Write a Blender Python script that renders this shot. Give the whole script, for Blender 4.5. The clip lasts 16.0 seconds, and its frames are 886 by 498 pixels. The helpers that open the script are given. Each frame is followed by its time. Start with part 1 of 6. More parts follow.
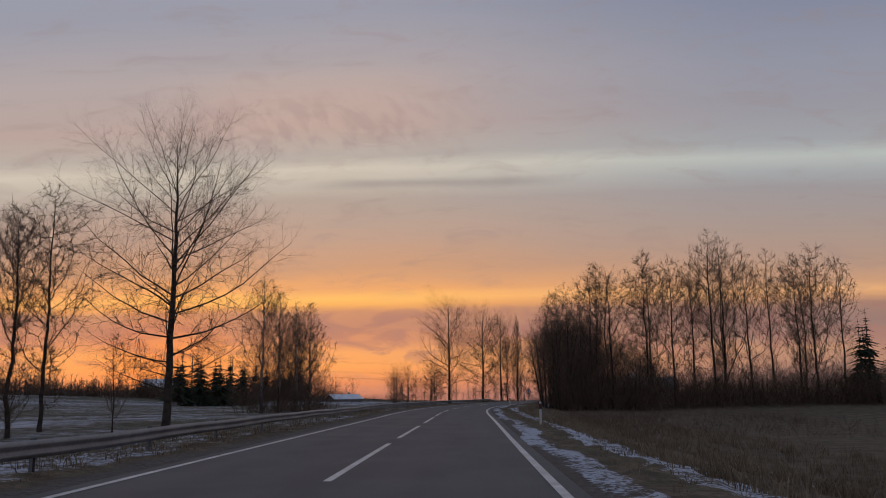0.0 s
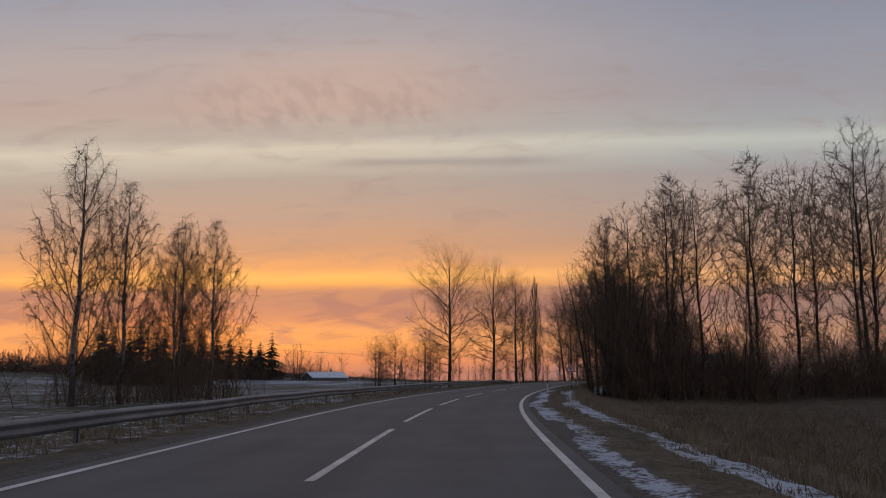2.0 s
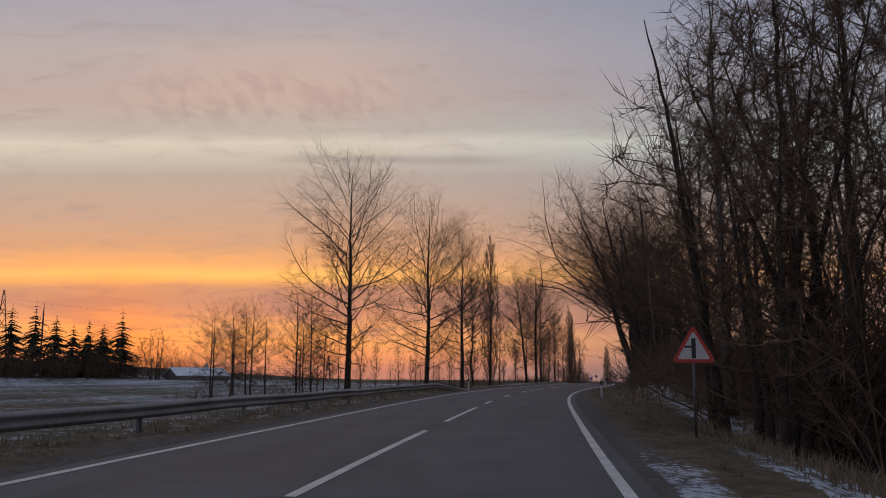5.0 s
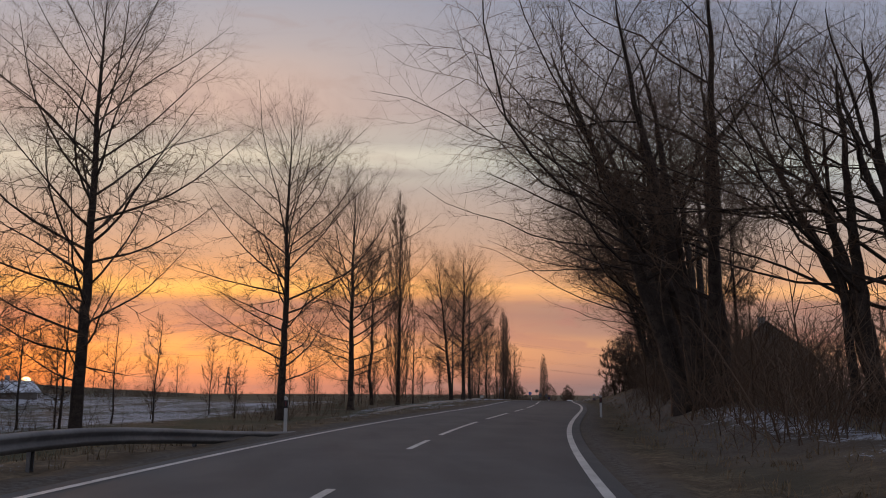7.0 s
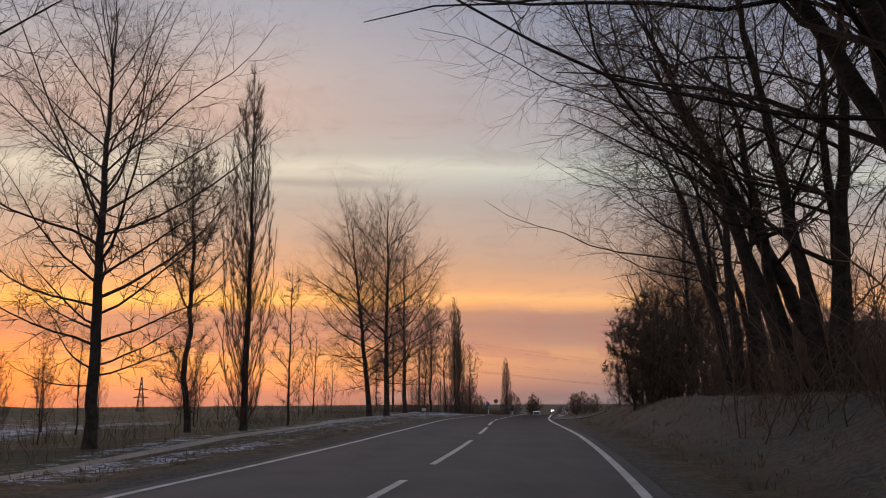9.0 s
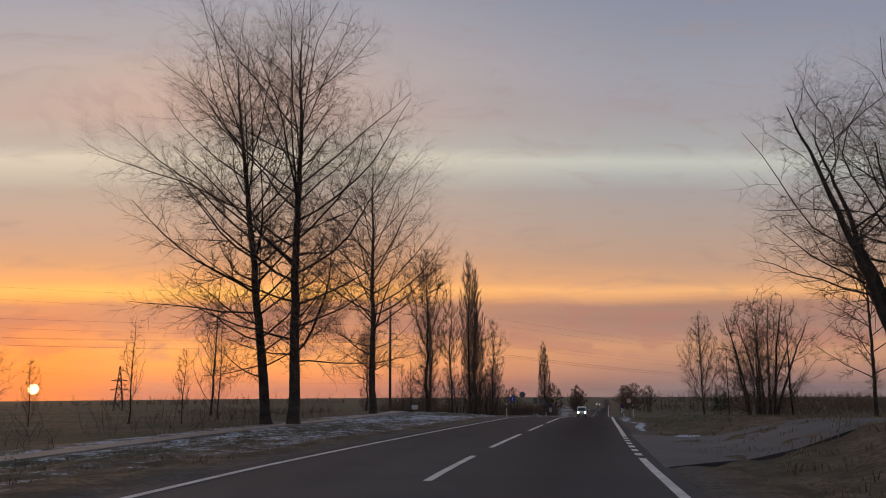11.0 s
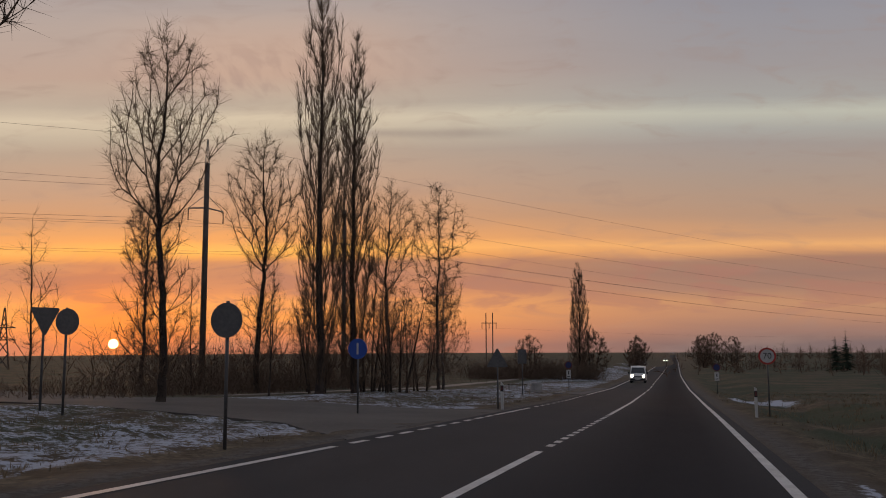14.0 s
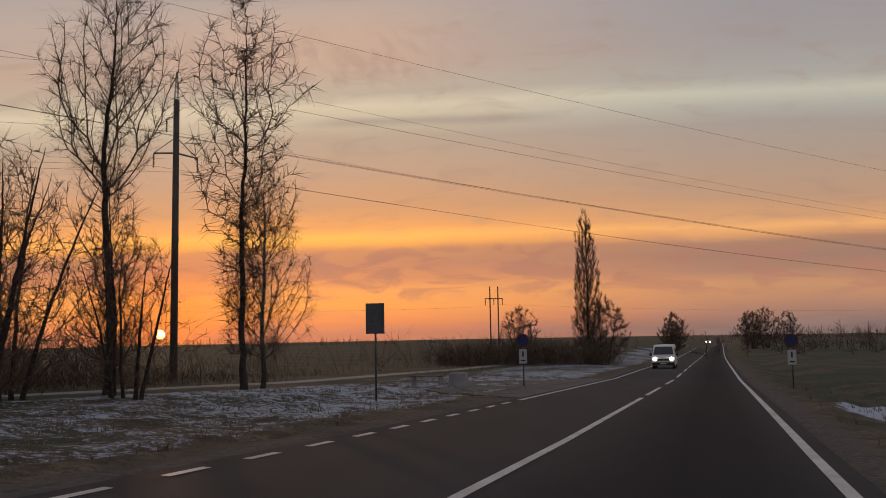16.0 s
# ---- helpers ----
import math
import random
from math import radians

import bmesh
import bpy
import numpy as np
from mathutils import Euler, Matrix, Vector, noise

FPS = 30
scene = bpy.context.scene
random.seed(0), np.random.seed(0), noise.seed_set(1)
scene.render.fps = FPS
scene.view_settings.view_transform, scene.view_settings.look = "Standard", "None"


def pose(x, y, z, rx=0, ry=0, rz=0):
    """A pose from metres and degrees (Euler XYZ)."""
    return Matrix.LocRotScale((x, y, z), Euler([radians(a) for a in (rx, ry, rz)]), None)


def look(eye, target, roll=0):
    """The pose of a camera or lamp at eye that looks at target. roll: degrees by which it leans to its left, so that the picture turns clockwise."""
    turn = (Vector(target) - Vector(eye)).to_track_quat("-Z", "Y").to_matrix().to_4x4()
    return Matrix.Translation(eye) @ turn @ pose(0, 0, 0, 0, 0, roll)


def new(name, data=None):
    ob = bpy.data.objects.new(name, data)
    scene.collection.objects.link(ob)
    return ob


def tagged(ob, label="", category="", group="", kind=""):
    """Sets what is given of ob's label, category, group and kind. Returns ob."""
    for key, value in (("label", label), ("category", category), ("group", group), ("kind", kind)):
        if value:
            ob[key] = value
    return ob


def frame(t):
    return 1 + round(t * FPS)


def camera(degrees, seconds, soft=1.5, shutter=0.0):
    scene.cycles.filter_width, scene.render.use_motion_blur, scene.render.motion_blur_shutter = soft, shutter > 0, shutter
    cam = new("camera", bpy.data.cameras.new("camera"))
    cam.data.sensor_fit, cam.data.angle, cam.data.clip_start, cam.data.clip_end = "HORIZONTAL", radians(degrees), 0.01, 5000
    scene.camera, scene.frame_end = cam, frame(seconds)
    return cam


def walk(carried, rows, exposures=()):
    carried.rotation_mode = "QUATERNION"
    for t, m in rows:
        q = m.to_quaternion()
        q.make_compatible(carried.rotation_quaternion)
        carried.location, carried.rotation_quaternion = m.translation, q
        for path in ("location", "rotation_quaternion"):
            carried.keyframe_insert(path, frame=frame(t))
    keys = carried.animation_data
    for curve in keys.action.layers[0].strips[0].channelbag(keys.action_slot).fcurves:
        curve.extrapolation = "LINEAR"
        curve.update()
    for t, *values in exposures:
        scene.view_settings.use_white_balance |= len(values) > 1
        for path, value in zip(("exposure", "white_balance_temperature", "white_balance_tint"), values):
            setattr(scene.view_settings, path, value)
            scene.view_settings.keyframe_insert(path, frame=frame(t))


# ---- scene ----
cam = camera(54.9, 16.0, soft=1.0)

# ---- camera path: seconds, eye, yaw to the left, pitch up, lean to the left ----
PATH = [
    (0.0, 0.66, 9.34, 1.25, 0.05, 9.74, -0.42),
    (0.5, 0.99, 21.58, 1.28, 0.48, 8.86, -0.25),
    (1.0, 1.23, 32.81, 1.26, 0.90, 8.77, 0.33),
    (1.5, 1.52, 42.54, 1.24, 0.89, 8.78, 0.12),
    (2.0, 1.80, 52.83, 1.27, 0.55, 8.35, 0.05),
    (2.5, 2.01, 62.95, 1.26, -0.18, 7.64, 0.57),
    (3.0, 2.43, 73.42, 1.24, -0.98, 7.70, 0.69),
    (3.2, 2.59, 77.88, 1.23, -1.16, 7.78, 0.67),
    (5.5, 7.45, 117.94, 1.22, -4.35, 8.43, 0.68),
    (6.0, 9.05, 128.12, 1.21, -6.13, 8.66, 0.94),
    (6.5, 10.57, 137.16, 1.24, -6.92, 8.84, 0.02),
    (7.0, 12.28, 146.54, 1.27, -7.75, 9.20, 0.28),
    (7.5, 14.16, 155.43, 1.32, -8.50, 9.18, -0.08),
    (8.0, 16.75, 165.42, 1.24, -9.12, 9.43, -0.30),
    (8.5, 19.64, 174.99, 1.27, -9.94, 9.58, -0.34),
    (9.0, 22.38, 184.19, 1.25, -10.23, 9.86, -0.35),
    (9.2, 23.61, 186.89, 1.26, -10.20, 9.78, -0.20),
    (11.5, 36.64, 235.45, 1.05, -7.07, 9.17, -0.44),
    (12.0, 39.81, 245.57, 0.96, -7.30, 8.83, -0.67),
    (12.5, 43.28, 256.57, 0.79, -7.09, 9.08, -0.38),
    (13.0, 47.54, 269.80, 0.67, -6.09, 7.77, -0.95),
    (13.5, 51.55, 281.82, 0.49, -4.70, 7.68, -1.36),
    (14.0, 54.62, 290.90, 0.20, -3.05, 6.47, -0.25),
    (14.5, 57.03, 297.95, -0.08, -0.96, 5.65, -0.27),
    (15.0, 59.40, 305.03, -0.31, -0.71, 5.91, -0.02),
    (15.5, 61.83, 312.14, -0.62, -0.62, 6.03, -0.67),
    (16.0, 64.24, 319.68, -0.93, -0.37, 5.59, -1.08),
]
EXPOSURES = [(0.0, 0.12, 6480, 10), (0.5, 0.17, 6780, 10), (3.0, 0.2, 6780, 10), (5.5, 0.3, 6680, 10), (6.5, 0.38, 6830, 10), (8.0, 0.48, 7030, 10), (9.2, 0.5, 7030, 10), (11.5, 0.24, 6950, 10), (12.5, 0.13, 7050, 10), (13.0, 0.08, 7200, 10), (14.0, 0.14, 7450, 10), (14.5, 0.26, 7450, 10), (15.0, 0.3, 7500, 10), (16.0, 0.2, 7750, 10)]


def eye_pose(x, y, z, yaw, pitch, lean):
    cy, sy, cp, sp = math.cos(radians(yaw)), math.sin(radians(yaw)), math.cos(radians(pitch)), math.sin(radians(pitch))
    return look((x, y, z), (x - sy * cp * 10, y + cy * cp * 10, z + sp * 10), lean)


walk(cam, [(t, eye_pose(*v)) for t, *v in PATH], EXPOSURES)

# ---- world: low sun behind banded cloud ----
SUN_AZ, SUN_EL = -18.0, 0.20      # degrees to the right of +y, degrees up


def lin(r, g, b):
    return tuple((c / 255 / 12.92 if c / 255 <= 0.04045 else ((c / 255 + 0.055) / 1.055) ** 2.4) for c in (r, g, b)) + (1.0,)


class Graph:
    """Small helper to wire shader nodes."""
    def __init__(self, tree):
        self.tree = tree
        tree.nodes.clear()

    def add(self, kind, **sets):
        n = self.tree.nodes.new(kind)
        for k, v in sets.items():
            if k == "op":
                n.operation = v
            elif k == "blend":
                n.blend_type = v
            elif k == "dtype":
                n.data_type = v
        return n

    def put(self, socket, value):
        if value is None:
            return
        if isinstance(value, bpy.types.NodeSocket):
            self.tree.links.new(value, socket)
        else:
            socket.default_value = value

    def math(self, op, a, b=None, c=None, clamp=False):
        n = self.add("ShaderNodeMath", op=op)
        n.use_clamp = clamp
        for s, v in zip(n.inputs, (a, b, c)):
            self.put(s, v)
        return n.outputs[0]

    def vmath(self, op, a, b=None):
        n = self.add("ShaderNodeVectorMath", op=op)
        self.put(n.inputs[0], a)
        self.put(n.inputs[1], b)
        return n.outputs["Value"] if op in ("DOT_PRODUCT", "LENGTH") else n.outputs[0]

    def mix(self, f, a, b, blend="MIX"):
        n = self.add("ShaderNodeMix", dtype="RGBA", blend=blend)
        self.put(n.inputs[0], f)
        self.put(n.inputs[6], a)
        self.put(n.inputs[7], b)
        return n.outputs[2]

    def noise(self, vec, scale, detail=3.0, rough=0.55, dist=0.0):
        n = self.add("ShaderNodeTexNoise")
        self.put(n.inputs["Vector"], vec)
        n.inputs["Scale"].default_value, n.inputs["Detail"].default_value = scale, detail
        n.inputs["Roughness"].default_value, n.inputs["Distortion"].default_value = rough, dist
        return n.outputs["Fac"]

    def ramp(self, f, stops):
        n = self.add("ShaderNodeValToRGB")
        e = n.color_ramp.elements
        while len(e) > 1:
            e.remove(e[-1])
        for i, (p, c) in enumerate(stops):
            q = e[0] if i == 0 else e.new(p)
            q.position, q.color = p, c
        self.put(n.inputs[0], f)
        return n.outputs[0]

    def band(self, f, lo, hi):
        n = self.add("ShaderNodeMapRange")
        n.interpolation_type = "SMOOTHSTEP"
        self.put(n.inputs[0], f)
        n.inputs[1].default_value, n.inputs[2].default_value = lo, hi
        return n.outputs[0]


world = bpy.data.worlds.new("dusk_sky")
scene.world = world
world.use_nodes = True
g = Graph(world.node_tree)
way = g.add("ShaderNodeTexCoord").outputs["Generated"]
sep = g.add("ShaderNodeSeparateXYZ")
g.put(sep.inputs[0], way)
FACING = 5.0                       # the bands lie straight across this heading
ahead = g.vmath("DOT_PRODUCT", way, (math.sin(radians(FACING)), math.cos(radians(FACING)), 0.0))
SPAN = 57.2958 * 1.4               # the cloud pattern is drawn in units of 1/1.4 degree
up = g.math("MULTIPLY", g.math("ARCTAN2", sep.outputs[2], g.math("MAXIMUM", ahead, 0.25)), SPAN)
az = g.math("MULTIPLY", g.math("ARCTAN2", sep.outputs[0], sep.outputs[1]), SPAN)
from_sun = g.math("ABSOLUTE", g.math("SUBTRACT", az, SUN_AZ * 1.4))
# streak space: long along the horizon, thin upwards
comb = g.add("ShaderNodeCombineXYZ")
g.put(comb.inputs[0], g.math("MULTIPLY", az, 0.055))
g.put(comb.inputs[1], g.math("MULTIPLY", up, 0.42))
streak = g.noise(comb.outputs[0], 1.0, 5.0, 0.6, 0.6)
comb2 = g.add("ShaderNodeCombineXYZ")
g.put(comb2.inputs[0], g.math("MULTIPLY", az, 0.16))
g.put(comb2.inputs[1], g.math("MULTIPLY", up, 0.55))
puff = g.noise(comb2.outputs[0], 1.0, 4.0, 0.55, 0.8)
wave = g.math("MULTIPLY", g.math("SUBTRACT", streak, 0.5), 1.3)
level = g.math("DIVIDE", g.math("ADD", up, wave), 50.0, clamp=True)
TOWARD = [(0, (198, 128, 104)), (1.2, (232, 144, 94)), (2.6, (248, 162, 92)), (4.0, (244, 164, 100)), (5.2, (216, 144, 104)), (6.6, (196, 136, 108)),
          (7.9, (204, 142, 106)), (8.5, (240, 164, 94)), (9.2, (255, 182, 102)), (10.0, (238, 166, 104)), (12.0, (206, 154, 118)), (15.0, (190, 156, 136)),
          (18.5, (178, 160, 148)), (20.0, (190, 178, 164)), (21.5, (204, 192, 176)), (22.8, (182, 170, 160)), (25.5, (182, 160, 152)), (30.0, (176, 162, 160)),
          (36.0, (152, 152, 164)), (48.0, (146, 154, 174))]
AWAY = [(0, (120, 104, 108)), (1.2, (150, 118, 112)), (2.6, (176, 132, 112)), (4.0, (186, 140, 112)), (5.2, (160, 124, 112)), (6.6, (150, 118, 110)),
        (7.9, (158, 122, 108)), (8.5, (206, 152, 112)), (9.2, (224, 168, 118)), (10.0, (200, 152, 118)), (12.0, (176, 144, 126)), (15.0, (164, 146, 138)),
        (18.5, (154, 148, 150)), (20.0, (160, 162, 164)), (21.5, (178, 182, 178)), (22.8, (156, 158, 162)), (25.5, (150, 148, 156)), (30.0, (142, 144, 158)),
        (36.0, (126, 132, 152)), (48.0, (132, 140, 162))]
warm = g.ramp(level, [(e / 50, lin(*c)) for e, c in TOWARD])
cool = g.ramp(level, [(e / 50, lin(*c)) for e, c in AWAY])
sky = g.mix(g.band(from_sun, 12.0, 60.0), warm, cool)
# soft grey cloud bodies
cloud = g.math("MULTIPLY", g.band(puff, 0.50, 0.74), 0.26)
sky = g.mix(cloud, sky, lin(150, 128, 124))
thin = g.math("MULTIPLY", g.band(streak, 0.48, 0.85), 0.20)
sky = g.mix(thin, sky, lin(150, 138, 138))


def window(v, lo, hi, soft):
    """One inside lo..hi, fading out over soft on both sides."""
    return g.math("MULTIPLY", g.band(v, lo - soft, lo + soft), g.math("SUBTRACT", 1.0, g.band(v, hi - soft, hi + soft)))


comb3 = g.add("ShaderNodeCombineXYZ")
g.put(comb3.inputs[0], g.math("MULTIPLY", g.math("ADD", az, g.math("MULTIPLY", up, 0.6)), 0.50))
g.put(comb3.inputs[1], g.math("MULTIPLY", up, 0.42))
dapple = g.noise(comb3.outputs[0], 1.0, 3.0, 0.5, 0.4)
field = g.math("MULTIPLY", window(az, -24.0, -1.0, 6.0), window(up, 23.6, 28.0, 1.4))
sky = g.mix(g.math("MULTIPLY", g.math("MULTIPLY", field, g.band(dapple, 0.40, 0.62)), 0.55), sky, lin(152, 134, 134))
rosy = g.math("MULTIPLY", window(az, -24.0, 0.0, 7.0), window(up, 24.5, 30.0, 2.0))
sky = g.mix(g.math("MULTIPLY", rosy, 0.30), sky, lin(206, 170, 152))
line = g.math("MULTIPLY", window(g.math("ADD", az, 0.0), -11.0, 10.0, 4.0), window(g.math("ADD", up, g.math("MULTIPLY", wave, 0.5)), 19.6, 20.3, 0.35))
sky = g.mix(g.math("MULTIPLY", line, 0.45), sky, lin(140, 128, 128))
gold = g.math("MULTIPLY", window(az, -22.0, 0.0, 9.0), window(up, 8.4, 9.7, 0.5))
sky = g.mix(g.math("MULTIPLY", gold, 0.35), sky, lin(255, 196, 100))
mauve = g.math("MULTIPLY", window(up, 3.2, 8.0, 0.8), g.band(puff, 0.44, 0.60))
sky = g.mix(g.math("MULTIPLY", mauve, 0.48), sky, lin(168, 116, 106))
# a clear-sky base under the cloud
clear = g.add("ShaderNodeTexSky")
clear.sky_type, clear.sun_disc = "NISHITA", False
clear.sun_elevation, clear.sun_rotation = radians(1.0), radians(SUN_AZ)
base = g.mix(1.0, clear.outputs[0], (0.09, 0.09, 0.09, 1), "MULTIPLY")
sky = g.mix(0.96, base, sky)
# the sun's disc and the glow about it
sun_dir = (math.sin(radians(SUN_AZ)) * math.cos(radians(SUN_EL)), math.cos(radians(SUN_AZ)) * math.cos(radians(SUN_EL)), math.sin(radians(SUN_EL)))
near = g.math("MULTIPLY", g.math("ARCCOSINE", g.vmath("DOT_PRODUCT", way, sun_dir)), 57.2958)
halo = g.math("MULTIPLY", g.math("SUBTRACT", 1.0, g.band(near, 0.3, 7.0)), 0.55)
sky = g.mix(halo, sky, lin(255, 138, 52))
disc = g.math("SUBTRACT", 1.0, g.band(near, 0.24, 0.33))
sky = g.mix(disc, sky, (6.0, 3.6, 1.7, 1))
bg = g.add("ShaderNodeBackground")
g.put(bg.inputs[0], sky)
bg.inputs[1].default_value = 1.0
out = g.add("ShaderNodeOutputWorld")
g.put(out.inputs[0], bg.outputs[0])

sun = new("sun", bpy.data.lights.new("sun", "SUN"))
sun.data.energy, sun.data.angle, sun.data.color = 0.35, radians(1.0), (1.0, 0.55, 0.28)
sun.matrix_world = look((0, 0, 50), (0 - sun_dir[0] * 50, 0 - sun_dir[1] * 50, 50 - 50 * math.sin(radians(1.2))))


# ---- materials ----
def material(name, build, rough=0.8, metal=0.0, bump=None, spec=0.4):
    m = bpy.data.materials.new(name)
    m.use_nodes = True
    gg = Graph(m.node_tree)
    sh = gg.add("ShaderNodeBsdfPrincipled")
    o = gg.add("ShaderNodeOutputMaterial")
    gg.put(o.inputs[0], sh.outputs[0])
    where = gg.add("ShaderNodeTexCoord").outputs["Object"]
    sh.inputs["Roughness"].default_value, sh.inputs["Metallic"].default_value = rough, metal
    sh.inputs["Specular IOR Level"].default_value = spec
    made = build(gg, where, sh)
    gg.put(sh.inputs["Base Color"], made)
    if bump:
        scale, strength, dist = bump
        b = gg.add("ShaderNodeBump")
        b.inputs["Strength"].default_value, b.inputs["Distance"].default_value = strength, dist
        gg.put(b.inputs["Height"], gg.noise(where, scale, 4.0, 0.65))
        gg.put(sh.inputs["Normal"], b.outputs[0])
    return m


def two_tone(a, b, s1, s2, lo=0.35, hi=0.65):
    """Colours a and b mixed by a coarse and a fine noise."""
    def build(gg, where, sh):
        f = gg.math("ADD", gg.math("MULTIPLY", gg.noise(where, s1, 4.0), 0.6), gg.math("MULTIPLY", gg.noise(where, s2, 5.0), 0.4))
        return gg.mix(gg.band(f, lo, hi), (*a, 1), (*b, 1))
    return build


def asphalt_look(gg, where, sh):
    geo = gg.add("ShaderNodeNewGeometry").outputs["Position"]
    grain = gg.noise(geo, 60.0, 3.0, 0.7)
    patch = gg.noise(geo, 0.35, 4.0, 0.6)
    lane = gg.add("ShaderNodeAttribute")
    lane.attribute_name = "wear"
    streaks = gg.noise(gg.vmath("MULTIPLY", geo, (0.9, 0.12, 0.9)), 1.0, 4.0, 0.6)
    c = gg.mix(gg.band(patch, 0.3, 0.7), (0.058, 0.058, 0.060, 1), (0.100, 0.098, 0.098, 1))
    c = gg.mix(gg.math("MULTIPLY", gg.band(streaks, 0.45, 0.7), 0.5), c, (0.042, 0.042, 0.044, 1))
    c = gg.mix(gg.math("MULTIPLY", lane.outputs["Fac"], 0.35), c, (0.11, 0.108, 0.106, 1))
    # the later stretch of road is darker and less glossy
    dark_stretch = gg.add("ShaderNodeAttribute")
    dark_stretch.attribute_name = "dark_stretch"
    c = gg.mix(gg.math("MULTIPLY", gg.band(grain, 0.45, 0.75), 0.35), c, (0.15, 0.147, 0.145, 1))
    dark_base = gg.mix(gg.band(grain, 0.45, 0.75), (0.012, 0.014, 0.018, 1), (0.034, 0.034, 0.036, 1))
    c = gg.mix(dark_stretch.outputs["Fac"], c, dark_base)
    gg.put(sh.inputs["Roughness"], gg.math("ADD", gg.math("ADD", gg.math("MULTIPLY", patch, 0.2), 0.66), gg.math("MULTIPLY", dark_stretch.outputs["Fac"], 0.15)))
    gg.put(sh.inputs["Specular IOR Level"], gg.math("SUBTRACT", 0.28, gg.math("MULTIPLY", dark_stretch.outputs["Fac"], 0.22)))
    b = gg.add("ShaderNodeBump")
    b.inputs["Strength"].default_value, b.inputs["Distance"].default_value = 0.25, 0.006
    gg.put(b.inputs["Height"], grain)
    gg.put(sh.inputs["Normal"], b.outputs[0])
    return c


def ground_look(gg, where, sh):
    geo = gg.add("ShaderNodeNewGeometry").outputs["Position"]
    snow = gg.add("ShaderNodeAttribute")
    snow.attribute_name = "snow"
    grav = gg.add("ShaderNodeAttribute")
    grav.attribute_name = "gravel_tone"
    green = gg.add("ShaderNodeAttribute")
    green.attribute_name = "green"
    big = gg.noise(geo, 0.16, 4.0, 0.6)
    mid = gg.noise(geo, 1.1, 5.0, 0.65)
    fine = gg.noise(geo, 7.5, 5.0, 0.75)
    grass = gg.mix(gg.band(mid, 0.35, 0.65), (0.085, 0.064, 0.044, 1), (0.19, 0.147, 0.098, 1))
    grass = gg.mix(gg.band(fine, 0.35, 0.7), grass, (0.062, 0.048, 0.034, 1))
    grass = gg.mix(gg.math("MULTIPLY", green.outputs["Fac"], gg.band(big, 0.35, 0.6)), grass, (0.050, 0.060, 0.036, 1))
    stones = gg.mix(gg.band(fine, 0.4, 0.6), (0.07, 0.062, 0.056, 1), (0.13, 0.12, 0.11, 1))
    c = gg.mix(grav.outputs["Fac"], grass, stones)
    patchy = gg.math("ADD", gg.math("MULTIPLY", mid, 0.40), gg.math("MULTIPLY", fine, 0.60))
    cover = gg.band(gg.math("ADD", gg.math("SUBTRACT", patchy, 1.0), snow.outputs["Fac"]), -0.03, 0.05)
    c = gg.mix(cover, c, (0.40, 0.43, 0.49, 1))
    b = gg.add("ShaderNodeBump")
    b.inputs["Strength"].default_value, b.inputs["Distance"].default_value = 0.7, 0.06
    gg.put(b.inputs["Height"], gg.math("ADD", fine, gg.math("MULTIPLY", mid, 1.5)))
    gg.put(sh.inputs["Normal"], b.outputs[0])
    return c


def bark_look(a, b, pale=None):
    def build(gg, where, sh):
        n = gg.noise(where, 3.0, 5.0, 0.65)
        c = gg.mix(gg.band(n, 0.35, 0.65), (*a, 1), (*b, 1))
        c = gg.mix(gg.band(gg.noise(where, 22.0, 3.0), 0.5, 0.7), c, (a[0] * 0.6, a[1] * 0.6, a[2] * 0.6, 1))
        if pale:
            s = gg.add("ShaderNodeSeparateXYZ")
            gg.put(s.inputs[0], where)
            f = gg.math("MULTIPLY", gg.band(s.outputs[2], 1.0, 3.0), gg.band(n, 0.38, 0.5))
            c = gg.mix(f, c, (*pale, 1))
        return c
    return build


M_ASPHALT = material("asphalt", asphalt_look, 0.7, spec=0.28)
M_GROUND = material("verge_and_field", ground_look, 0.95, spec=0.15)
M_PAINT = material("road_paint", two_tone((0.62, 0.61, 0.58), (0.40, 0.39, 0.37), 1.5, 30.0), 0.6, bump=(80, 0.2, 0.002))
M_PATHWAY = material("path_surface", two_tone((0.20, 0.17, 0.145), (0.28, 0.245, 0.21), 0.5, 12.0), 0.85, bump=(40, 0.4, 0.006))
M_SIDE = material("side_road_surface", two_tone((0.065, 0.060, 0.054), (0.105, 0.095, 0.085), 0.3, 8.0), 0.9, bump=(50, 0.3, 0.006))
M_SNOW = material("crusted_snow", two_tone((0.70, 0.74, 0.80), (0.52, 0.55, 0.60), 1.5, 14.0), 0.8, bump=(9, 0.6, 0.03))
M_BARK = material("grey_brown_bark", bark_look((0.048, 0.038, 0.032), (0.085, 0.067, 0.056)), 0.95, bump=(14, 0.5, 0.02), spec=0.1)
M_TWIG = material("brown_twigs", two_tone((0.105, 0.072, 0.052), (0.155, 0.108, 0.076), 0.8, 6.0), 0.9, spec=0.1)
M_BIRCH = material("birch_bark", bark_look((0.06, 0.05, 0.045), (0.10, 0.08, 0.07), (0.24, 0.22, 0.20)), 0.85, spec=0.1)
M_NEEDLE = material("dark_needles", two_tone((0.020, 0.030, 0.020), (0.040, 0.052, 0.032), 0.8, 5.0), 0.9, spec=0.1)
M_DRY = material("dry_grass", two_tone((0.135, 0.100, 0.064), (0.26, 0.20, 0.13), 0.6, 8.0), 0.9, spec=0.1)
